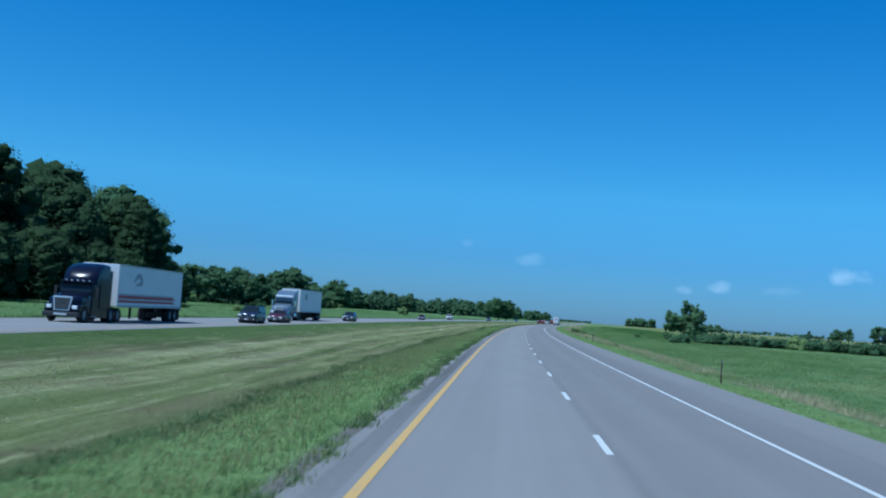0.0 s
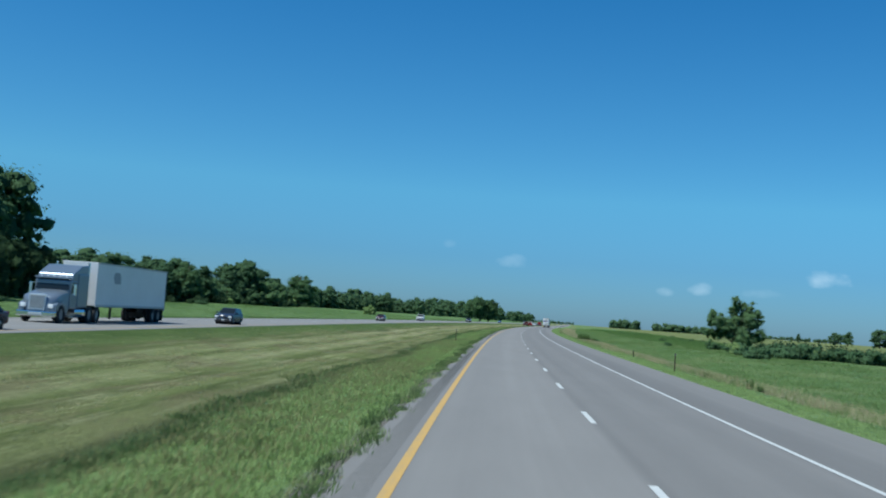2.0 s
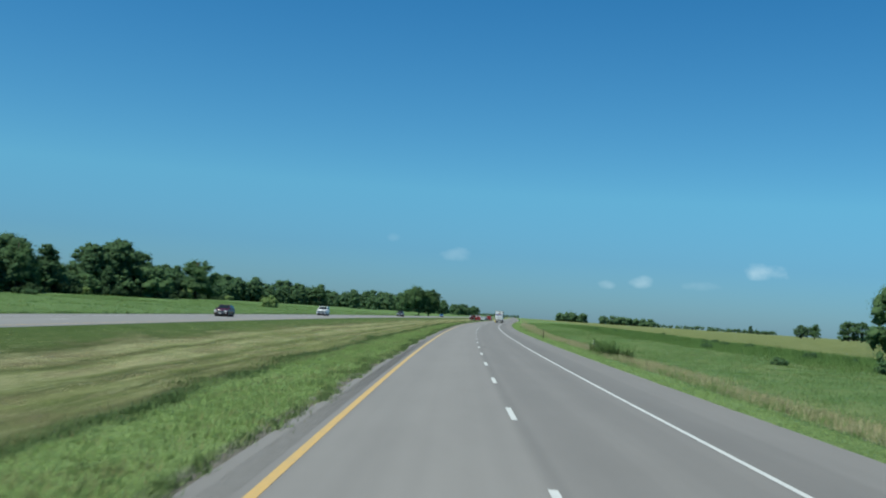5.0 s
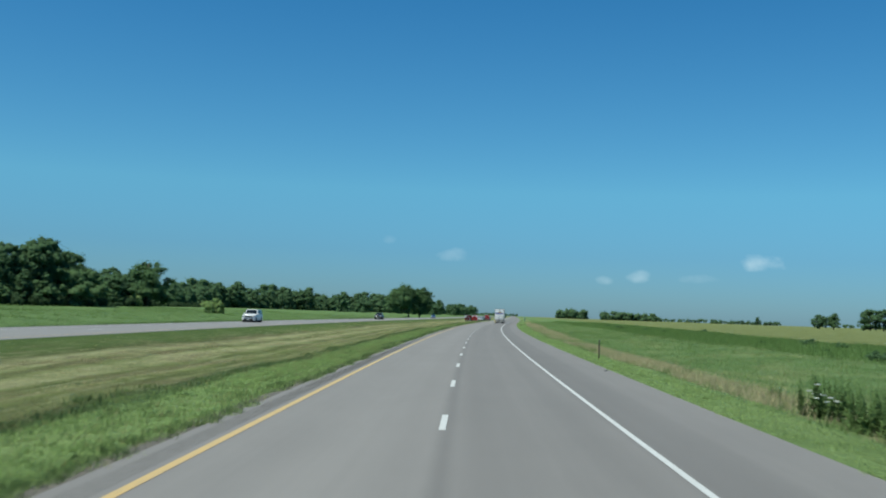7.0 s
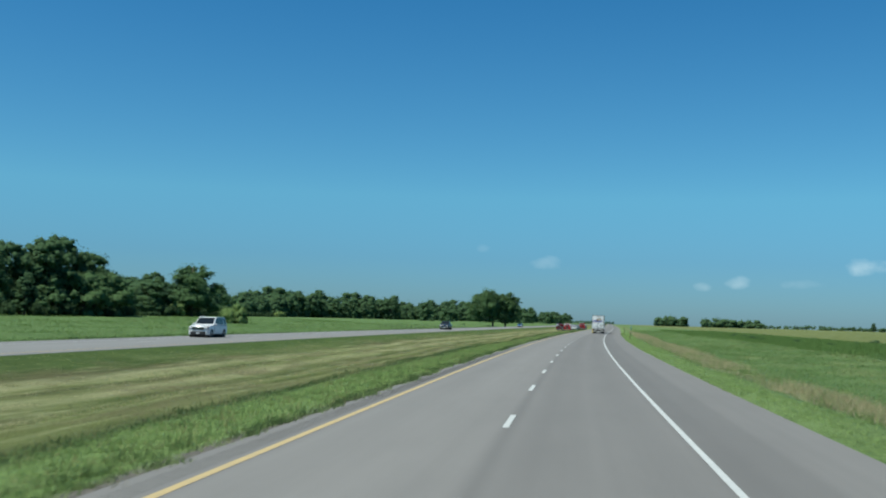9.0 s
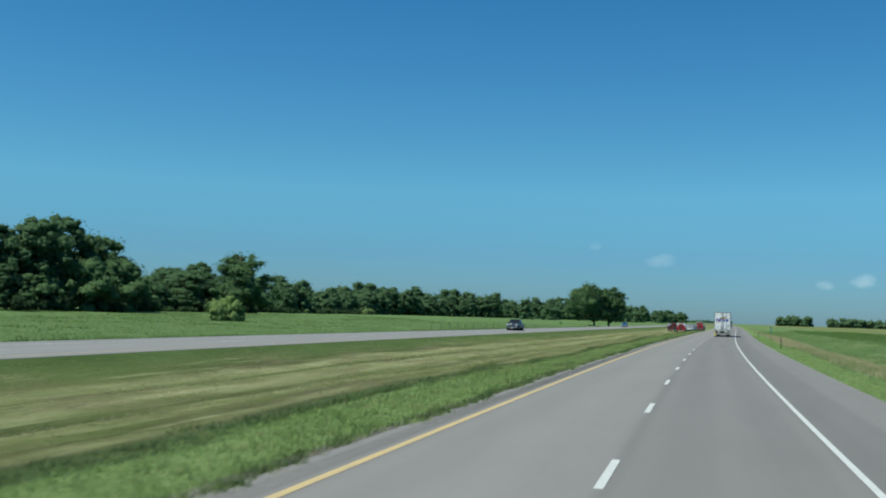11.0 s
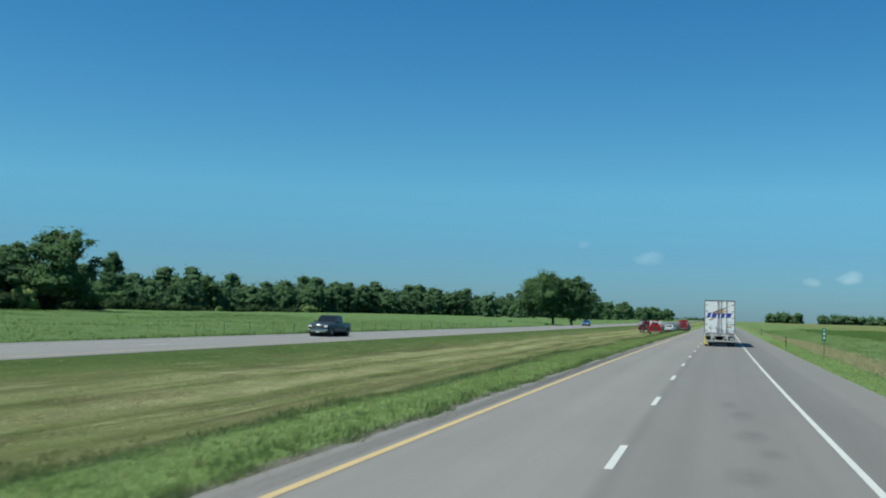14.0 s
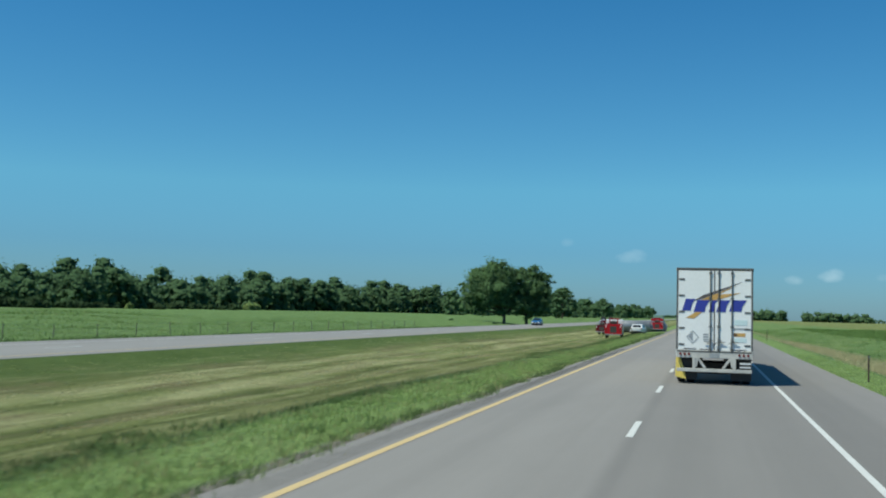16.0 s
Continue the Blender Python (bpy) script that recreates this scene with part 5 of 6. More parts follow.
def semi_trailer(label, L=15.9, marks="swoosh", group=""):
    """A box trailer, doors at y = 0, nose towards +y."""
    t = thing("semi_trailer", label, "trailer", group)
    W, z0, z1 = 2.6, 1.15, 4.10
    h = W / 2
    body = part("box_body", box(bmesh.new(), -h, h, 0.06, L, z0, z1, 0.03), M_PANEL if marks != "swoosh" else M_WHITE, t, "smooth white panels")
    for k in range(1, 13 if marks == "swoosh" else 1):
        y = L * k / 13
        for sx in (-1, 1):
            part("panel_seam", box(bmesh.new(), sx * (h + 0.003) - 0.004, sx * (h + 0.003) + 0.004, y - 0.02, y + 0.02, z0 + 0.12, z1 - 0.10), M_GALV, body)
    for sx in (-1, 1):
        part("roof_rail", box(bmesh.new(), sx * h - 0.03, sx * h + 0.03, 0.0, L, z1 - 0.10, z1 + 0.015, 0.01), M_GALV, t)
        part("floor_rail", box(bmesh.new(), sx * h - 0.03, sx * h + 0.03, 0.0, L, z0 - 0.06, z0 + 0.10, 0.01), M_GALV, t)
    fr = bmesh.new()
    box(fr, -h - 0.015, -h + 0.045, -0.04, 0.10, z0 - 0.05, z1 + 0.02, 0.01)
    box(fr, h - 0.045, h + 0.015, -0.04, 0.10, z0 - 0.05, z1 + 0.02, 0.01)
    box(fr, -h - 0.015, h + 0.015, -0.04, 0.10, z1 - 0.05, z1 + 0.03, 0.01)
    part("door_frame", fr, M_DARK_STEEL, t, "dark steel rear frame")
    part("door_seal", box(bmesh.new(), -0.016, 0.016, -0.036, 0.05, z0 + 0.06, z1 - 0.07), M_RUBBER, t, "black rubber door seal")
    part("grime_strip", box(bmesh.new(), -h + 0.03, h - 0.03, -0.066, -0.06, z0 - 0.02, z0 + 0.035), M_DARK_STEEL, t, "grimy door threshold")
    part("sill_beam", box(bmesh.new(), -h - 0.01, h + 0.01, -0.06, 0.14, z0 - 0.22, z0 + 0.05, 0.015), M_DIRTY_WHITE, t, "grimy white rear sill beam")
    for sx in (-1, 1):
        door = part("door", box(bmesh.new(), min(sx * 0.018, sx * (h - 0.048)), max(sx * 0.018, sx * (h - 0.048)), -0.03, 0.05, z0 + 0.06, z1 - 0.07, 0.006), M_WHITE, t, "white plywood-panel door")
        for px in ((0.15, 0.60) if sx > 0 else (0.14,)):
            rod = bmesh.new()
            cyl(rod, (sx * px, -0.065, z0 + 0.0), (sx * px, -0.065, z1 - 0.02), 0.020, None, 10)
            for z in (z0 + 0.10, z0 + 0.9, z0 + 1.9, z1 - 0.15):
                box(rod, sx * px - 0.05, sx * px + 0.05, -0.075, -0.03, z - 0.03, z + 0.03)
            part("lock_rod", rod, M_DARK_STEEL, door, "grimy steel lock rod")
            hd = bmesh.new()
            box(hd, min(sx * px, sx * px + sx * 0.22), max(sx * px, sx * px + sx * 0.22), -0.10, -0.075, z0 + 0.345, z0 + 0.37, 0.006)
            cyl(hd, (sx * px, -0.10, z0 + 0.355), (sx * px, -0.05, z0 + 0.355), 0.04, None, 8)
            box(hd, sx * px - 0.03, sx * px + 0.03, -0.095, -0.05, z0 + 0.24, z0 + 0.50, 0.006)
            plate(hd, [(sx * px - 0.13, -0.092, z0 + 0.30), (sx * px - 0.11, -0.092, z0 + 0.285), (sx * px + 0.11, -0.092, z0 + 0.415), (sx * px + 0.09, -0.092, z0 + 0.43)], 0.02, (0, 1, 0))
            part("door_handle", hd, M_DARK_STEEL, door)
        for k in range(5):
            z = z0 + 0.25 + k * 0.58
            part("hinge", box(bmesh.new(), sx * (h - 0.17) - 0.10, sx * (h - 0.17) + 0.10, -0.045, -0.03, z - 0.03, z + 0.03, 0.005), M_DARK_STEEL, door)
        for k in range(3):
            part("tail_light", cyl(bmesh.new(), (sx * (h - 0.14 - 0.15 * k), -0.085, z0 - 0.09), (sx * (h - 0.14 - 0.15 * k), -0.05, z0 - 0.09), 0.045, None, 12), M_LAMP_RED, t, "dark red round lamp")
        leg = bmesh.new()
        plate(leg, [(sx * 0.52, -0.02, z0 - 0.2), (sx * 0.70, -0.02, z0 - 0.2), (sx * 0.70, -0.02, 0.60), (sx * 0.60, -0.02, 0.60)], 0.07, (0, -1, 0))
        plate(leg, [(sx * 0.64, -0.02, z0 - 0.2), (sx * 0.74, -0.02, z0 - 0.2), (sx * 0.74, -0.02, 0.50), (sx * 0.64, -0.02, 0.50)], 0.09, (0, -1, 0))
        plate(leg, [(sx * 0.50, -0.02, z0 - 0.22), (sx * 0.60, -0.02, z0 - 0.22), (sx * 0.36, -0.02, 0.58), (sx * 0.26, -0.02, 0.58)], 0.05, (0, -1, 0))
        part("guard_leg", leg, M_DIRTY_WHITE, t, "white steel underride leg")
        part("mud_flap", box(bmesh.new(), sx * 0.93 - 0.35, sx * 0.93 + 0.35, 0.28, 0.30, 0.14, 0.98), M_BLACK, t)
        for y in (1.25, 2.50):
            for off in (0.0, 0.33):
                wheel(t, sx * (h - 0.16 - off), y, 0.51, 0.27, sx if off == 0 else -sx, M_STEEL)
    part("guard_bar", box(bmesh.new(), -h + 0.02, h - 0.02, -0.10, 0.0, 0.44, 0.56, 0.01), M_DIRTY_WHITE, t, "grimy white underride bar")
    ax = bmesh.new()
    for y in (1.25, 2.50):
        cyl(ax, (-h + 0.2, y, 0.51), (h - 0.2, y, 0.51), 0.08, None, 10)
    box(ax, -0.55, -0.40, 0.5, 4.2, 0.72, z0)
    box(ax, 0.40, 0.55, 0.5, 4.2, 0.72, z0)
    # added dark block: stands for the deep shade between the wheels
    box(ax, -0.62, 0.62, 0.9, 3.0, 0.34, 0.74)
    part("axle_frame_shade_block", ax, M_UNDER, t)
    for sx in (-1, 1):
        part("landing_leg", box(bmesh.new(), sx * 0.9 - 0.07, sx * 0.9 + 0.07, L - 3.9, L - 3.75, 0.25, z0), M_UNDER, t)
    part("number_plate", box(bmesh.new(), -0.16, 0.16, -0.085, -0.07, z0 - 0.19, z0 - 0.05), M_GREY_MARK, t, "blank pale plate")
    if marks == "swoosh":
        Y = -0.034

        def mark(name, pts, mat, lab, thick=0.004):
            part(name, plate(bmesh.new(), [(x, Y, z) for x, z in pts], thick, (0, -1, 0)), mat, t, lab)

        # flying stripes and a row of slanted blue blocks in place of the lettering
        mark("stripe", [(-0.72, 2.95), (-0.35, 3.18), (0.55, 3.50), (0.95, 3.66), (0.35, 3.36), (-0.35, 3.05)], M_DARK_MARK, "dark grey flying stripe")
        mark("stripe", [(-0.55, 2.95), (-0.20, 3.10), (0.75, 3.52), (0.30, 3.28), (-0.30, 2.98)], M_OCHRE_MARK, "ochre flying stripe")
        mark("stripe", [(-0.30, 3.00), (0.10, 3.18), (0.90, 3.26), (0.30, 3.06), (0.00, 2.98)], M_OCHRE_MARK, "ochre flying stripe")
        mark("stripe", [(-0.98, 2.34), (-0.62, 2.56), (-0.42, 2.56), (-0.70, 2.32)], M_OCHRE_MARK, "ochre flying stripe")
        for x0, x1, za, zb in ((-1.12, -0.74, 2.60, 3.02), (-0.72, -0.24, 2.56, 2.98), (-0.20, 0.02, 2.56, 2.98), (0.06, 0.46, 2.57, 2.99), (0.50, 1.02, 2.60, 3.00)):
            w = x1 - x0
            mark("blue_block", [(x0, za), (x0 + w * 0.80, za), (x0 + w * 0.86, za + 0.16), (x1, zb - 0.12), (x1 + 0.08, zb), (x0 + 0.13, zb)], M_BLUE_MARK, "slanted dark blue block", 0.007)
        d = [(-0.96, 1.66), (-0.74, 1.90), (-0.52, 1.66), (-0.74, 1.42)]
        for i in range(4):
            (xa, za), (xb, zb) = d[i], d[(i + 1) % 4]
            mx, mz = -0.74, 1.66
            mark("placard_edge", [(xa, za), (xb, zb), (xb + (mx - xb) * 0.16, zb + (mz - zb) * 0.16), (xa + (mx - xa) * 0.16, za + (mz - za) * 0.16)], M_GREY_MARK, "grey diamond outline")
        mark("placard_half", [(-0.74, 1.84), (-0.74, 1.50), (-0.88, 1.66)], M_GREY_MARK, "grey half diamond")
        for k in range(3):
            mark("small_print", [(-0.38, 1.56 + 0.09 * k), (-0.20, 1.56 + 0.09 * k), (-0.20, 1.61 + 0.09 * k), (-0.38, 1.61 + 0.09 * k)], M_GREY_MARK, "unreadable grey line")
        for x0, x1, za, zb, mat in ((0.68, 1.12, 2.12, 2.30, M_TEAL_MARK), (0.66, 1.14, 1.96, 2.02, M_GREY_MARK), (0.66, 1.06, 1.72, 1.84, M_OCHRE_MARK), (0.66, 0.78, 1.73, 1.83, M_DARK_MARK), (0.68, 1.10, 1.52, 1.66, M_TEAL_MARK), (-1.05, -0.62, 1.235, 1.265, M_DARK_MARK), (-0.5, -0.2, 1.225, 1.255, M_DARK_MARK), (0.7, 1.1, 1.23, 1.26, M_DARK_MARK)):
            mark("sticker", [(x0, za), (x1, za), (x1, zb), (x0, zb)], mat, "")
        part("corner_fairing", plate(bmesh.new(), [(-h - 0.04, 0.20, 0.24), (-h + 0.34, 0.20, 0.16), (-h + 0.26, 0.20, 0.55), (-h + 0.12, 0.20, 0.92), (-h - 0.02, 0.20, 0.92)], 0.5, (0, 1, 0)), M_YELLOW, t, "bright yellow wheel guard")
        part("ladder_step", box(bmesh.new(), h - 0.42, h - 0.05, -0.08, 0.0, 0.74, 0.80), M_PANEL, t)
        part("ladder_step", box(bmesh.new(), h - 0.42, h - 0.05, -0.08, 0.0, 0.62, 0.67), M_PANEL, t)
    else:
        for sx in (-1, 1):
            X = sx * (h + 0.008)
            if marks == "stripes":
                for za, zb, mat in ((1.95, 2.05, M_GREY_MARK), (1.72, 1.93, M_RED_MARK), (1.62, 1.70, M_GREY_MARK), (1.42, 1.59, M_RED_MARK)):
                    part("side_stripe", plate(bmesh.new(), [(X, 1.6, za), (X, L - 0.2, za), (X, L - 0.2, zb), (X, 2.4, zb)], 0.004, (sx, 0, 0)), mat, t)
                part("emblem", plate(bmesh.new(), [(X, L - 5.0, 2.72), (X, L - 4.9, 3.25), (X, L - 4.4, 3.62), (X, L - 3.7, 3.55), (X, L - 3.2, 3.15), (X, L - 3.0, 2.80), (X, L - 3.5, 3.05), (X, L - 4.1, 3.28), (X, L - 4.5, 3.0), (X, L - 3.9, 2.86), (X, L - 3.4, 2.70), (X, L - 4.2, 2.66)], 0.004, (sx, 0, 0)), M_GREY_MARK, t, "plain grey emblem shape")
            else:
                part("emblem", plate(bmesh.new(), [(X, L - 4.4, 2.75), (X, L - 4.4, 3.25), (X, L - 4.1, 3.55), (X, L - 3.2, 3.55), (X, L - 3.0, 3.2), (X, L - 3.3, 2.75)], 0.004, (sx, 0, 0)), M_GREY_MARK, t, "plain grey emblem shape")
    return t


def tractor(label, paint, aero=True):
    """A long-nosed tractor with a sleeper; its rear frame ends at y = 0, nose towards +y."""
    t = thing("truck_tractor", label, "truck")
    W = 2.4
    h = W / 2
    ch = bmesh.new()
    box(ch, -0.45, -0.30, 0.0, 7.2, 0.75, 1.05)
    box(ch, 0.30, 0.45, 0.0, 7.2, 0.75, 1.05)
    box(ch, -0.6, 0.6, 0.9, 2.2, 1.05, 1.15)
    part("chassis", ch, M_UNDER, t)
    part("sleeper", box(bmesh.new(), -h, h, 2.6, 4.2, 0.95, 3.0, 0.07), paint, t)
    part("cab", box(bmesh.new(), -h + 0.05, h - 0.05, 4.15, 5.25, 0.85, 2.55, 0.08), paint, t)
    if aero:
        part("roof_fairing", loft(bmesh.new(), [(2.6, 2.90), (2.6, 3.88), (2.75, 3.98), (3.2, 3.99), (3.7, 3.90), (4.2, 3.70), (4.6, 3.42), (4.9, 3.10), (5.1, 2.76), (5.1, 2.62), (4.2, 2.5)], h - 0.03, 0.14, 0.35, 0.05, 2.9), paint, t, "high rounded roof fairing")
    else:
        part("roof_cap", prism(bmesh.new(), [(2.6, 2.95), (2.6, 3.55), (3.6, 3.50), (4.9, 2.95), (5.1, 2.52), (4.2, 2.5)], -h + 0.06, h - 0.06, 0.08), paint, t)
    screen = [(-h + 0.14, 5.28, 1.98), (h - 0.14, 5.28, 1.98), (h - 0.2, 5.12, 2.62), (-h + 0.2, 5.12, 2.62)]
    part("windscreen", plate(bmesh.new(), screen, 0.05, (0, 1, 0.2)), M_GLASS, t, "dark raked windscreen")
    part("sun_visor", box(bmesh.new(), -h + 0.08, h - 0.08, 5.10, 5.42, 2.62, 2.72, 0.02), paint, t)
    hood = [(5.2, 0.80), (5.2, 1.98), (5.8, 1.90), (6.4, 1.78), (6.8, 1.66), (7.05, 1.52), (7.18, 1.36), (7.25, 1.15), (7.25, 0.62), (6.9, 0.55), (6.85, 0.95), (6.55, 1.12), (6.2, 1.12), (5.92, 0.95), (5.85, 0.6)]
    part("hood", loft(bmesh.new(), hood, h - 0.12, 0.16, 0.45, 0.0, 1.0), paint, t)
    wide = 0.64 if aero else 0.54
    gr = part("grille", plate(bmesh.new(), [(-0.50, 7.20, 0.74), (0.50, 7.20, 0.74), (wide, 7.12, 1.60), (wide - 0.08, 7.11, 1.66), (-wide + 0.08, 7.11, 1.66), (-wide, 7.12, 1.60)], 0.10, (0, 1, 0.08)), M_ALLOY, t, "bright chrome grille surround")
    part("grille_mesh", plate(bmesh.new(), [(-0.43, 7.295, 0.81), (0.43, 7.295, 0.81), (wide - 0.09, 7.22, 1.57), (-wide + 0.09, 7.22, 1.57)], 0.02, (0, 1, 0.08)), M_BLACK if aero else M_STEEL, gr)
    for k in range(5):
        z = 0.92 + 0.14 * k
        part("grille_bar", box(bmesh.new(), -0.44 - 0.02 * k, 0.44 + 0.02 * k, 7.285 - 0.0128 * k, 7.325 - 0.0128 * k, z - 0.008, z + 0.008), M_STEEL, gr)
    part("bumper_trim", box(bmesh.new(), -0.42, 0.42, 7.41, 7.435, 0.44, 0.58, 0.02), M_ALLOY, t, "bright chrome bumper inset")
    part("bumper", box(bmesh.new(), -h, h, 7.10, 7.42, 0.34, 0.66, 0.06), M_CHROME if not aero else M_BLACK, t)
    for k in range(5):
        part("marker_light", box(bmesh.new(), -0.8 + 0.4 * k - 0.05, -0.8 + 0.4 * k + 0.05, 5.12, 5.20, 2.72, 2.78, 0.01), M_LAMP_CLEAR, t)
    for sx in (-1, 1):
        part("headlight", box(bmesh.new(), sx * 0.86 - 0.17, sx * 0.86 + 0.17, 7.08, 7.29, 0.86, 1.10, 0.04), M_LAMP_CLEAR, t, "clear lamp glass")
        part("fender", prism(bmesh.new(), [(7.2, 0.66), (7.2, 1.05), (6.9, 1.18), (6.4, 1.24), (5.9, 1.18), (5.6, 0.85), (5.55, 0.5), (5.8, 0.55), (5.98, 0.9), (6.35, 1.08), (6.7, 1.0), (6.9, 0.7)], sx * (h - 0.22) - 0.20, sx * (h - 0.22) + 0.20, 0.04), paint, t)
        part("side_window", plate(bmesh.new(), [(sx * (h - 0.045), 4.30, 1.85), (sx * (h - 0.045), 5.10, 1.75), (sx * (h - 0.05), 5.02, 2.42), (sx * (h - 0.05), 4.30, 2.42)], 0.008, (sx, 0, 0)), M_GLASS, t, "dark glass")
        if aero:
            part("side_skirt", box(bmesh.new(), sx * 1.08 - 0.05, sx * 1.08 + 0.05, 2.62, 5.30, 0.30, 0.98, 0.03), paint, t, "smooth side skirt")
            part("side_fairing", box(bmesh.new(), sx * 1.12 - 0.03, sx * 1.12 + 0.03, 2.15, 2.64, 0.98, 3.55, 0.02), paint, t)
        else:
            part("fuel_tank", cyl(bmesh.new(), (sx * 0.92, 2.9, 0.62), (sx * 0.92, 4.5, 0.62), 0.31, None, 18), M_CHROME, t, "polished fuel tank")
        part("step", box(bmesh.new(), sx * 0.95 - 0.25, sx * 0.95 + 0.25, 4.55, 5.3, 0.36, 0.44, 0.01), M_STEEL, t)
        mir = bmesh.new()
        box(mir, sx * (h + 0.22) - 0.09, sx * (h + 0.22) + 0.09, 5.18, 5.26, 1.65, 2.35, 0.02)
        box(mir, min(sx * (h - 0.05), sx * (h + 0.2)), max(sx * (h - 0.05), sx * (h + 0.2)), 5.20, 5.24, 2.28, 2.32)
        part("mirror", mir, M_CHROME if not aero else M_BLACK, t)
        if not aero:
            part("exhaust_stack", cyl(bmesh.new(), (sx * (h - 0.12), 2.48, 1.0), (sx * (h - 0.12), 2.48, 3.75), 0.075, None, 12), M_CHROME, t, "polished upright exhaust")
        wheel(t, sx * (h - 0.16), 6.35, 0.51, 0.28, sx, M_STEEL)
        for y in (0.75, 2.02):
            for off in (0.0, 0.33):
                wheel(t, sx * (h - 0.15 - off), y, 0.51, 0.27, sx if off == 0 else -sx, M_STEEL)
    return t


# the box trailer on our carriageway and its tractor
swt = semi_trailer("white box semi-trailer with blue and ochre markings on closed doors")
swt.matrix_basis = road_pose(523.4, 1.72)
tr1 = tractor("white long-nosed truck tractor coupled to a white box trailer", M_WHITECAR)
tr1.matrix_basis = road_pose(523.4 + 13.4, 1.72)
# oncoming semis
blk = tractor("black long-nosed truck tractor with a high roof fairing", M_NAVY)
blk.matrix_basis = road_pose(75.6, -32.6, 0, True)
blk.scale = (1.07,) * 3
blk_t = semi_trailer("white box semi-trailer with red and grey side stripes", 14.6, "stripes")
blk_t.matrix_basis = road_pose(75.6 + 13.0, -32.6, 0, True)
blk_t.scale = (1.07, 1.0, 1.07)
wht = tractor("steel-blue long-nosed truck tractor with bright chrome grille and stacks", M_STEELBLUE, False)
wht.matrix_basis = road_pose(138.5, -32.4, 0, True)
wht.scale = (1.08, 1.04, 1.12)
wht_t = semi_trailer("plain white box semi-trailer behind a dark tractor", 14.6, "plain")
wht_t.matrix_basis = road_pose(138.5 + 13.2, -32.4, 0, True)
wht_t.scale = (1.0, 1.0, 1.05)

# cars on the other carriageway
SUVISH = dict(H=1.78, belt=1.10, hood=1.10, nose=0.92, cowl=0.95, screen=0.62, back0=-2.30, back1=-2.05, tail=1.05, r=0.36)
for label, paint, s, lat, opts in (
        ("dark blue estate car with its headlamps on", M_DARKBLUE, 103.5, -28.6, dict(L=4.7, W=1.84, **SUVISH)),
        ("maroon saloon car on the inner lane", M_MAROON, 116.0, -28.7, dict(L=4.8, H=1.43)),
        ("slate blue compact hatchback car", M_SLATE, 163.0, -28.6, dict(L=4.1, W=1.75, H=1.55, belt=0.98, hood=0.98, nose=0.80, cowl=0.95, screen=0.85, back0=-1.98, back1=-1.60, tail=1.0)),
        ("maroon hatchback car on the outer lane", M_MAROON, 294.5, -32.3, dict(L=4.2, W=1.76, H=1.50, belt=0.96, hood=0.95, nose=0.78, cowl=0.85, screen=0.8, back0=-2.0, back1=-1.55, tail=0.98)),
        ("white sport utility car with dark windows and roof rails", M_WHITECAR, 381.9, -34.0, dict(L=5.1, W=2.04, rail=True, **{**SUVISH, "H": 1.93, "belt": 1.18, "hood": 1.17, "nose": 1.02, "cowl": 1.12, "screen": 0.92, "back0": -2.42, "back1": -2.16, "tail": 1.12, "r": 0.41})),
        ("bright blue saloon car far along the carriageway", M_BLUECAR, 694.0, -32.6, dict(L=4.6, H=1.5))):
    c = car(label, paint, **opts)
    c.matrix_basis = road_pose(s, lat, 0, True)
pick = car("dark grey crew-cab pickup truck", M_GREYCAR, L=5.7, W=2.0, H=1.88, belt=1.22, hood=1.18, nose=1.02, cowl=1.05, screen=0.80, back0=-0.85, back1=-0.70, tail=1.15, r=0.40, bed=1.18, category="pickup truck", z0=0.42)
pick.matrix_basis = road_pose(514.5, -32.0, 0, True)


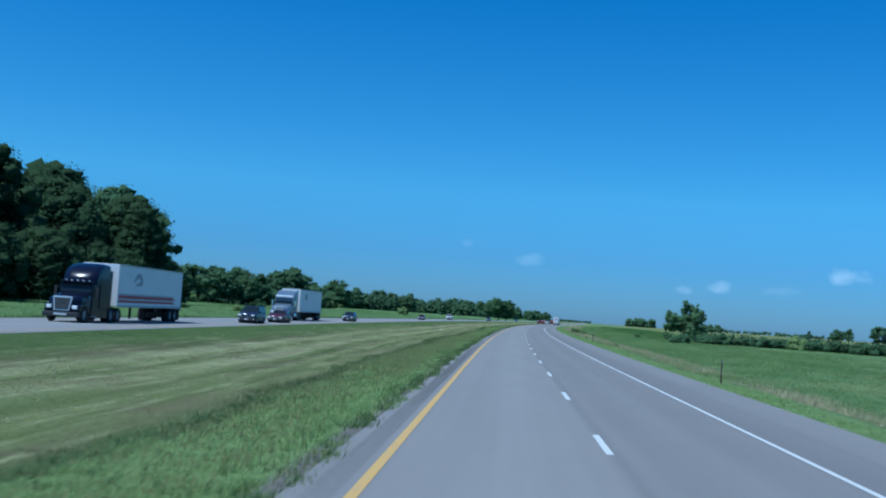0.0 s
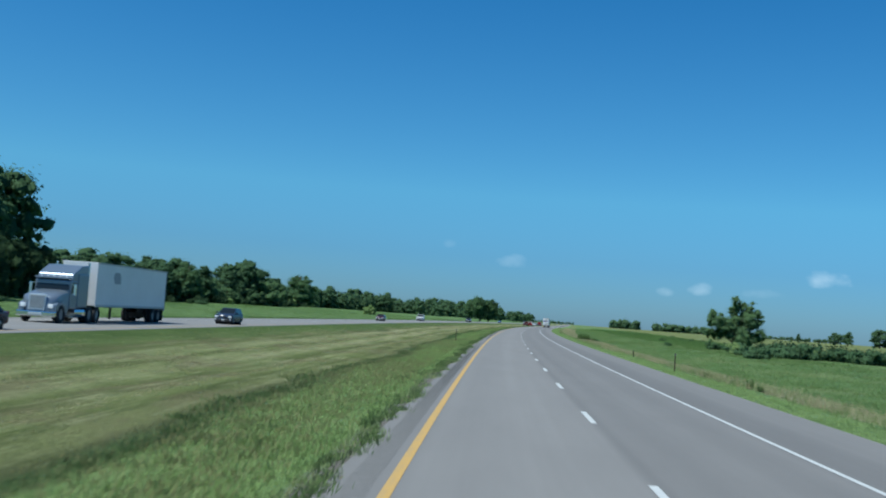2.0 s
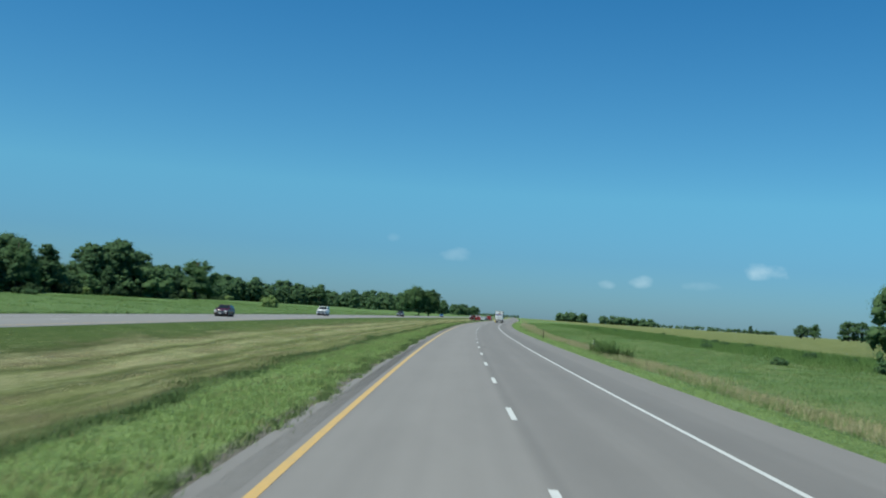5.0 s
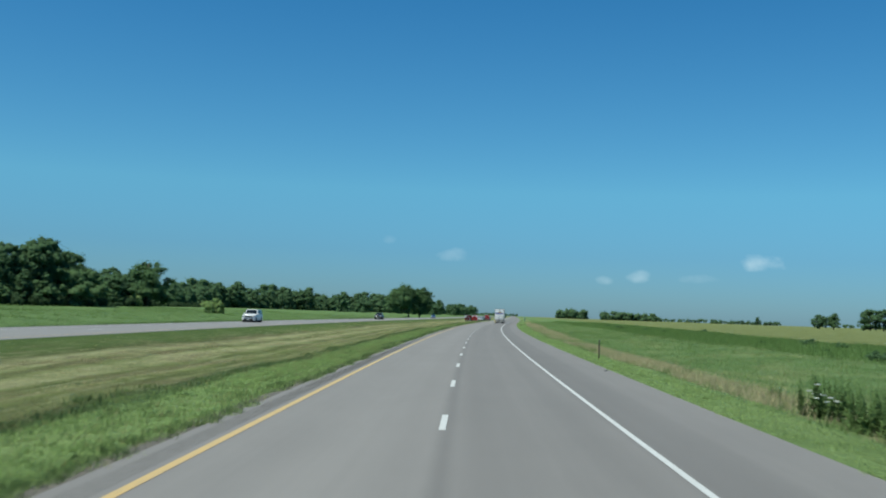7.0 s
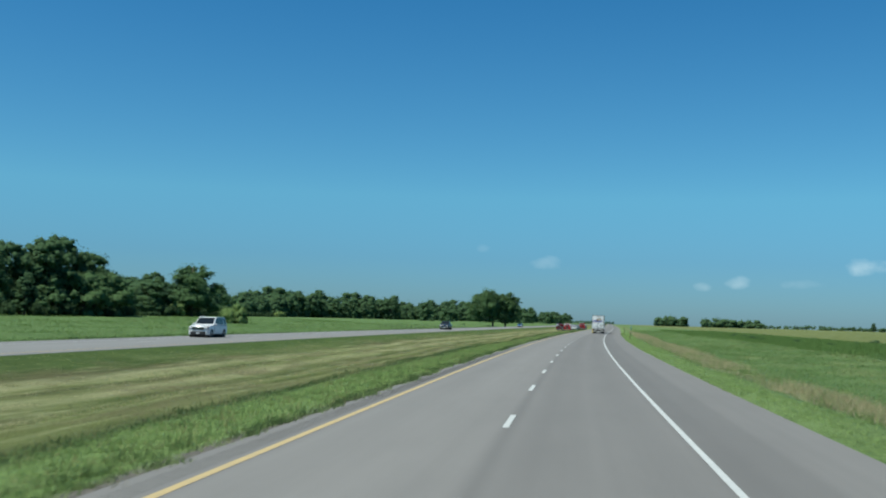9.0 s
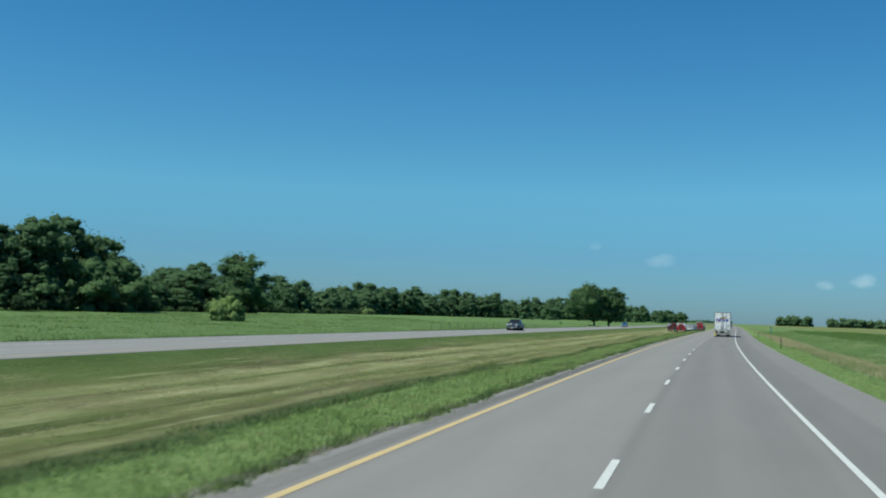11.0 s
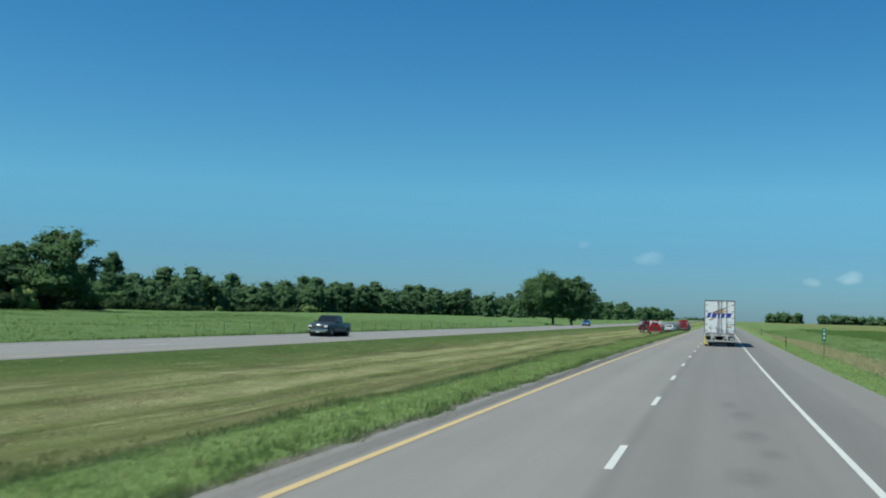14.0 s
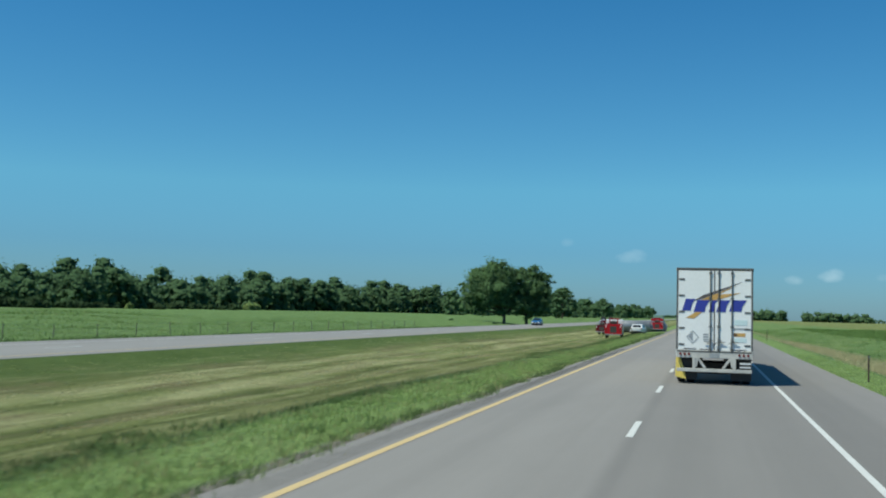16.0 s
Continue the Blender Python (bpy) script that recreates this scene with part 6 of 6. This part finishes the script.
# ---- the recovery scene on the median ----
def rescue_truck(label, body_h, L, white_cab, paint):
    """A squared fire or tow truck, nose towards +y."""
    t = thing("rescue_truck", label, "fire truck")
    W, f = 2.4, L / 2
    h = W / 2
    part("cab", prism(bmesh.new(), [(f - 2.3, 0.55), (f - 2.3, 2.65), (f - 0.9, 2.70), (f - 0.45, 1.75), (f, 1.62), (f, 0.55)], -h, h, 0.07), M_WHITECAR if white_cab else paint, t, "")
    part("windscreen", plate(bmesh.new(), [(-h + 0.15, f - 0.44, 1.80), (h - 0.15, f - 0.44, 1.80), (h - 0.2, f - 0.84, 2.58), (-h + 0.2, f - 0.84, 2.58)], 0.03, (0, 1, 0.5)), M_GLASS, t, "dark glass")
    body = part("equipment_body", box(bmesh.new(), -h, h, -f, f - 2.35, 0.60, body_h, 0.05), paint, t, "red panelled body")
    for sx in (-1, 1):
        for k in range(4):
            y = -f + 0.2 + k * (L - 2.8) / 4
            part("locker_door", box(bmesh.new(), sx * (h + 0.008) - 0.01, sx * (h + 0.008) + 0.01, y, y + (L - 2.8) / 4 - 0.15, 0.85, body_h - 0.35, 0.006), M_STEEL if k % 2 else paint, body)
        part("side_stripe", box(bmesh.new(), sx * (h + 0.006) - 0.008, sx * (h + 0.006) + 0.008, -f + 0.1, f - 2.4, 0.66, 0.80), M_PANEL, body)
        part("side_window", box(bmesh.new(), sx * (h + 0.004) - 0.008, sx * (h + 0.004) + 0.008, f - 2.0, f - 1.0, 1.75, 2.45, 0.004), M_GLASS, t)
        part("headlight", box(bmesh.new(), sx * 0.85 - 0.16, sx * 0.85 + 0.16, f - 0.03, f + 0.02, 0.95, 1.20, 0.02), M_LAMP_CLEAR, t)
        part("tail_light", box(bmesh.new(), sx * 0.95 - 0.1, sx * 0.95 + 0.1, -f - 0.02, -f + 0.03, 1.0, 1.3, 0.01), M_LAMP_RED, t)
        wheel(t, sx * (h - 0.16), f - 1.35, 0.48, 0.27, sx, M_CHROME)
        wheel(t, sx * (h - 0.16), -f + 1.6, 0.48, 0.27, sx, M_CHROME)
        part("hand_rail", cyl(bmesh.new(), (sx * (h - 0.1), -f + 0.1, body_h + 0.25), (sx * (h - 0.1), f - 2.5, body_h + 0.25), 0.03, None, 8), M_CHROME, t)
    part("bumper", box(bmesh.new(), -h, h, f - 0.05, f + 0.22, 0.45, 0.70, 0.03), M_CHROME, t)
    part("rear_step", box(bmesh.new(), -h, h, -f - 0.35, -f, 0.48, 0.60, 0.02), M_STEEL, t)
    part("light_bar", box(bmesh.new(), -0.7, 0.7, f - 1.7, f - 1.4, 2.68, 2.86, 0.03), M_LAMP_RED, t)
    # flat panel: the shade of an open rear bay is put into its colour
    part("rear_panel", box(bmesh.new(), -h + 0.75, h - 0.75, -f - 0.012, -f + 0.02, 0.80, body_h - 0.30, 0.01), M_UNDER, body, "flat dark panel in place of a rear bay")
    part("winch_drum", cyl(bmesh.new(), (-0.5, -f + 0.6, body_h + 0.22), (0.5, -f + 0.6, body_h + 0.22), 0.22, None, 14), M_UNDER, t, "dark cable winch")
    for sx in (-1, 1):
        part("boom_post", box(bmesh.new(), sx * 0.55 - 0.08, sx * 0.55 + 0.08, -f + 0.9, -f + 1.15, body_h - 0.05, body_h + 0.75, 0.02), paint, t)
    for sx in (-1, 1):
        part("rear_reflector", box(bmesh.new(), sx * (h - 0.16) - 0.05, sx * (h - 0.16) + 0.05, -f - 0.014, -f + 0.02, body_h - 0.45, body_h - 0.12, 0.006), M_PANEL, body, "pale reflective strip")
    boom = bmesh.new()
    for sx in (-1, 1):
        cyl(boom, (sx * 0.35, f - 2.6, body_h + 0.05), (sx * 0.12, -f + 0.3, body_h + 0.55), 0.06, None, 8)
    part("boom", boom, M_STEEL, t, "dull steel lifting boom")
    hose = bmesh.new()
    for k in range(5):
        cyl(hose, (-0.8 + 0.4 * k, -f + 0.3, body_h + 0.08), (-0.8 + 0.4 * k, f - 2.6, body_h + 0.08), 0.09, None, 8)
    part("hose_bed", hose, M_UNDER, t)
    return t


def on_land(s, lat):
    return float(land(np.array([lat]), np.array([s]))[0])


for label, body_h, length, white, s, lat, turn, size in (
        ("red tow truck with a white cab parked on the grass", 2.0, 5.6, True, 614, -9.75, 2, 0.86),
        ("dark red rescue truck parked beyond a tow truck", 1.75, 5.2, False, 645, -13.7, -14, 0.82),
        ("red fire engine parked at the edge of the paving", 1.85, 6.2, False, 660, -6.7, 2, 0.82)):
    rt4 = rescue_truck(label, body_h, length, white, M_DARKRED if label.startswith("dark") else M_RED)
    rt4.matrix_basis = road_pose(s, lat, on_land(s, lat), False, turn)
    rt4.scale = (size,) * 3
wc = car("white saloon patrol car parked on the grass verge", M_WHITECAR, L=4.9, W=1.80, H=1.48)
wc.matrix_basis = road_pose(642, -8.6, on_land(642, -8.6), False, -5)
tank = thing("tank_trailer", "silver tank trailer lying on its side in the median", "trailer")
part("tank", cyl(bmesh.new(), (-5.5, 0, 1.02), (5.5, 0, 1.02), 1.0, 1.0, 28), M_SILVER, tank, "dull silver barrel", True)
for k in range(5):
    part("hoop", cyl(bmesh.new(), (-5.0 + 2.5 * k - 0.06, 0, 1.02), (-5.0 + 2.5 * k + 0.06, 0, 1.02), 1.04, None, 28), M_STEEL, tank)
part("end_cap", cyl(bmesh.new(), (5.5, 0, 1.02), (5.9, 0, 1.02), 1.0, 0.55, 28), M_SILVER, tank, "", True)
for k in range(2):
    for sx in (0.5, 1.9):
        w = wheel(tank, 0, 0, 0.5, 0.27, 1, M_GALV)
        w.matrix_basis = pose(-4.6 + 1.25 * k, 1.2, sx - 0.5 + 0.1, 0, 0, 90)
tank.matrix_basis = road_pose(657, -10.6, on_land(657, -10.6), False, 24)
boxt = thing("box_truck", "faded green box truck parked beyond the fire engines", "truck")
part("cargo_box", box(bmesh.new(), -1.2, 1.2, -3.2, 2.0, 1.0, 3.6, 0.04), M_GREENBOX, boxt, "faded green box")
part("cab", prism(bmesh.new(), [(2.1, 0.6), (2.1, 2.5), (3.0, 2.5), (3.4, 1.7), (4.3, 1.5), (4.3, 0.6)], -1.05, 1.05, 0.06), M_WHITECAR, boxt)
part("rear_door", box(bmesh.new(), -1.1, 1.1, -3.24, -3.2, 1.1, 3.5, 0.01), M_GREENBOX, boxt)
for sx in (-1, 1):
    wheel(boxt, sx * 0.95, 3.2, 0.45, 0.25, sx, M_GALV)
    wheel(boxt, sx * 0.95, -1.8, 0.45, 0.25, sx, M_GALV)
boxt.matrix_basis = road_pose(704, -8.4, on_land(704, -8.4))
boxt.scale = (0.85,) * 3

# ---- roadside furniture ----
scrap = thing("tyre_scrap", "torn black strip of tyre lying on the paved shoulder", "debris")
tread = bmesh.new()
limb_mesh(tread, [(-0.19, -0.03, 0.025), (-0.08, 0.03, 0.045), (0.05, 0.0, 0.03), (0.17, 0.05, 0.05), (0.22, 0.01, 0.02)], 0.035, 0.02, 6)
part("tread", tread, M_RUBBER, scrap, "", True)
x, y = 10.6, 275.3
scrap.matrix_basis = pose(x, y, 0.004, 0, 0, 35)
scrap.scale = (0.55,) * 3
dp = thing("marker_post", "thin weathered brown roadside marker post with a pale cap", "post", "roadside marker posts")
part("stake", box(bmesh.new(), -0.034, 0.034, -0.022, 0.022, -0.3, 1.15, 0.008), M_POST, dp)
part("reflector", box(bmesh.new(), -0.034, 0.034, -0.032, -0.026, 1.02, 1.12, 0.004), M_GREY_MARK, dp, "pale reflector plate")
for i, (s, lat) in enumerate(((168, -6.9), (49.5, 8.4), (130.4, 8.5), (157, 9.3), (290.9, 8.2), (449.5, 7.8), (529.5, 7.7), (610, 8.2), (690, 8.2))):
    z = float(land(np.array([lat]), np.array([s]))[0])
    m = road_pose(s, lat, z, False, 7.0 * i)
    if i == 0:
        dp.matrix_basis = m
    else:
        copy_thing(dp, m).scale = (1, 1, 0.5 if s == 157 else 1.0)
sg = thing("mile_sign", "small green roadside mile marker sign on a steel post", "sign")
part("post", box(bmesh.new(), -0.02, 0.02, -0.015, 0.015, -0.3, 2.22, 0.006), M_POST, sg)
pl = part("sign_plate", box(bmesh.new(), -0.130, 0.130, -0.035, -0.022, 1.28, 2.20, 0.004), M_SIGN, sg, "green sign plate")
for z0, z1 in ((2.03, 2.12), (1.72, 1.90), (1.42, 1.60)):
    part("sign_bar", box(bmesh.new(), -0.06, 0.06, -0.040, -0.034, z0, z1), M_PANEL, pl, "plain white bar")
sg.matrix_basis = pose(27.6, 505, -0.22, 0, 0, math.degrees(heading(505)))

fence = thing("field_fence", "old grey wooden post and wire fence along the field", "fence")
F_LAT = -48.5
post_me = bpy.data.meshes.new("fence_post")
pb = cyl(bmesh.new(), (0, 0, -0.4), (0, 0, 1.2), 0.04, 0.035, 8)
pb.to_mesh(post_me)
pb.free()
post_me.materials.append(M_FENCE)
for k, s in enumerate(np.arange(520, 660, 6.0)):
    o = new("fence_post", post_me)
    o.parent = fence
    z = float(land(np.array([F_LAT]), np.array([s]))[0])
    o.matrix_basis = road_pose(s, F_LAT, z, False, 40.0 * k) @ pose(0, 0, 0, 2.5 * math.sin(3.1 * k), 2.5 * math.cos(1.7 * k))
for hgt in (0.45, 0.8, 1.12):
    bm = bmesh.new()
    pts = []
    for s in np.arange(520, 660, 6.0):
        x, y = lay(s, F_LAT)
        pts.append((float(x), float(y), float(land(np.array([F_LAT]), np.array([s]))[0]) + hgt))
    limb_mesh(bm, pts, 0.006, 0.006, 4)
    part("wire", bm, M_STEEL, fence, "thin rusty wire")
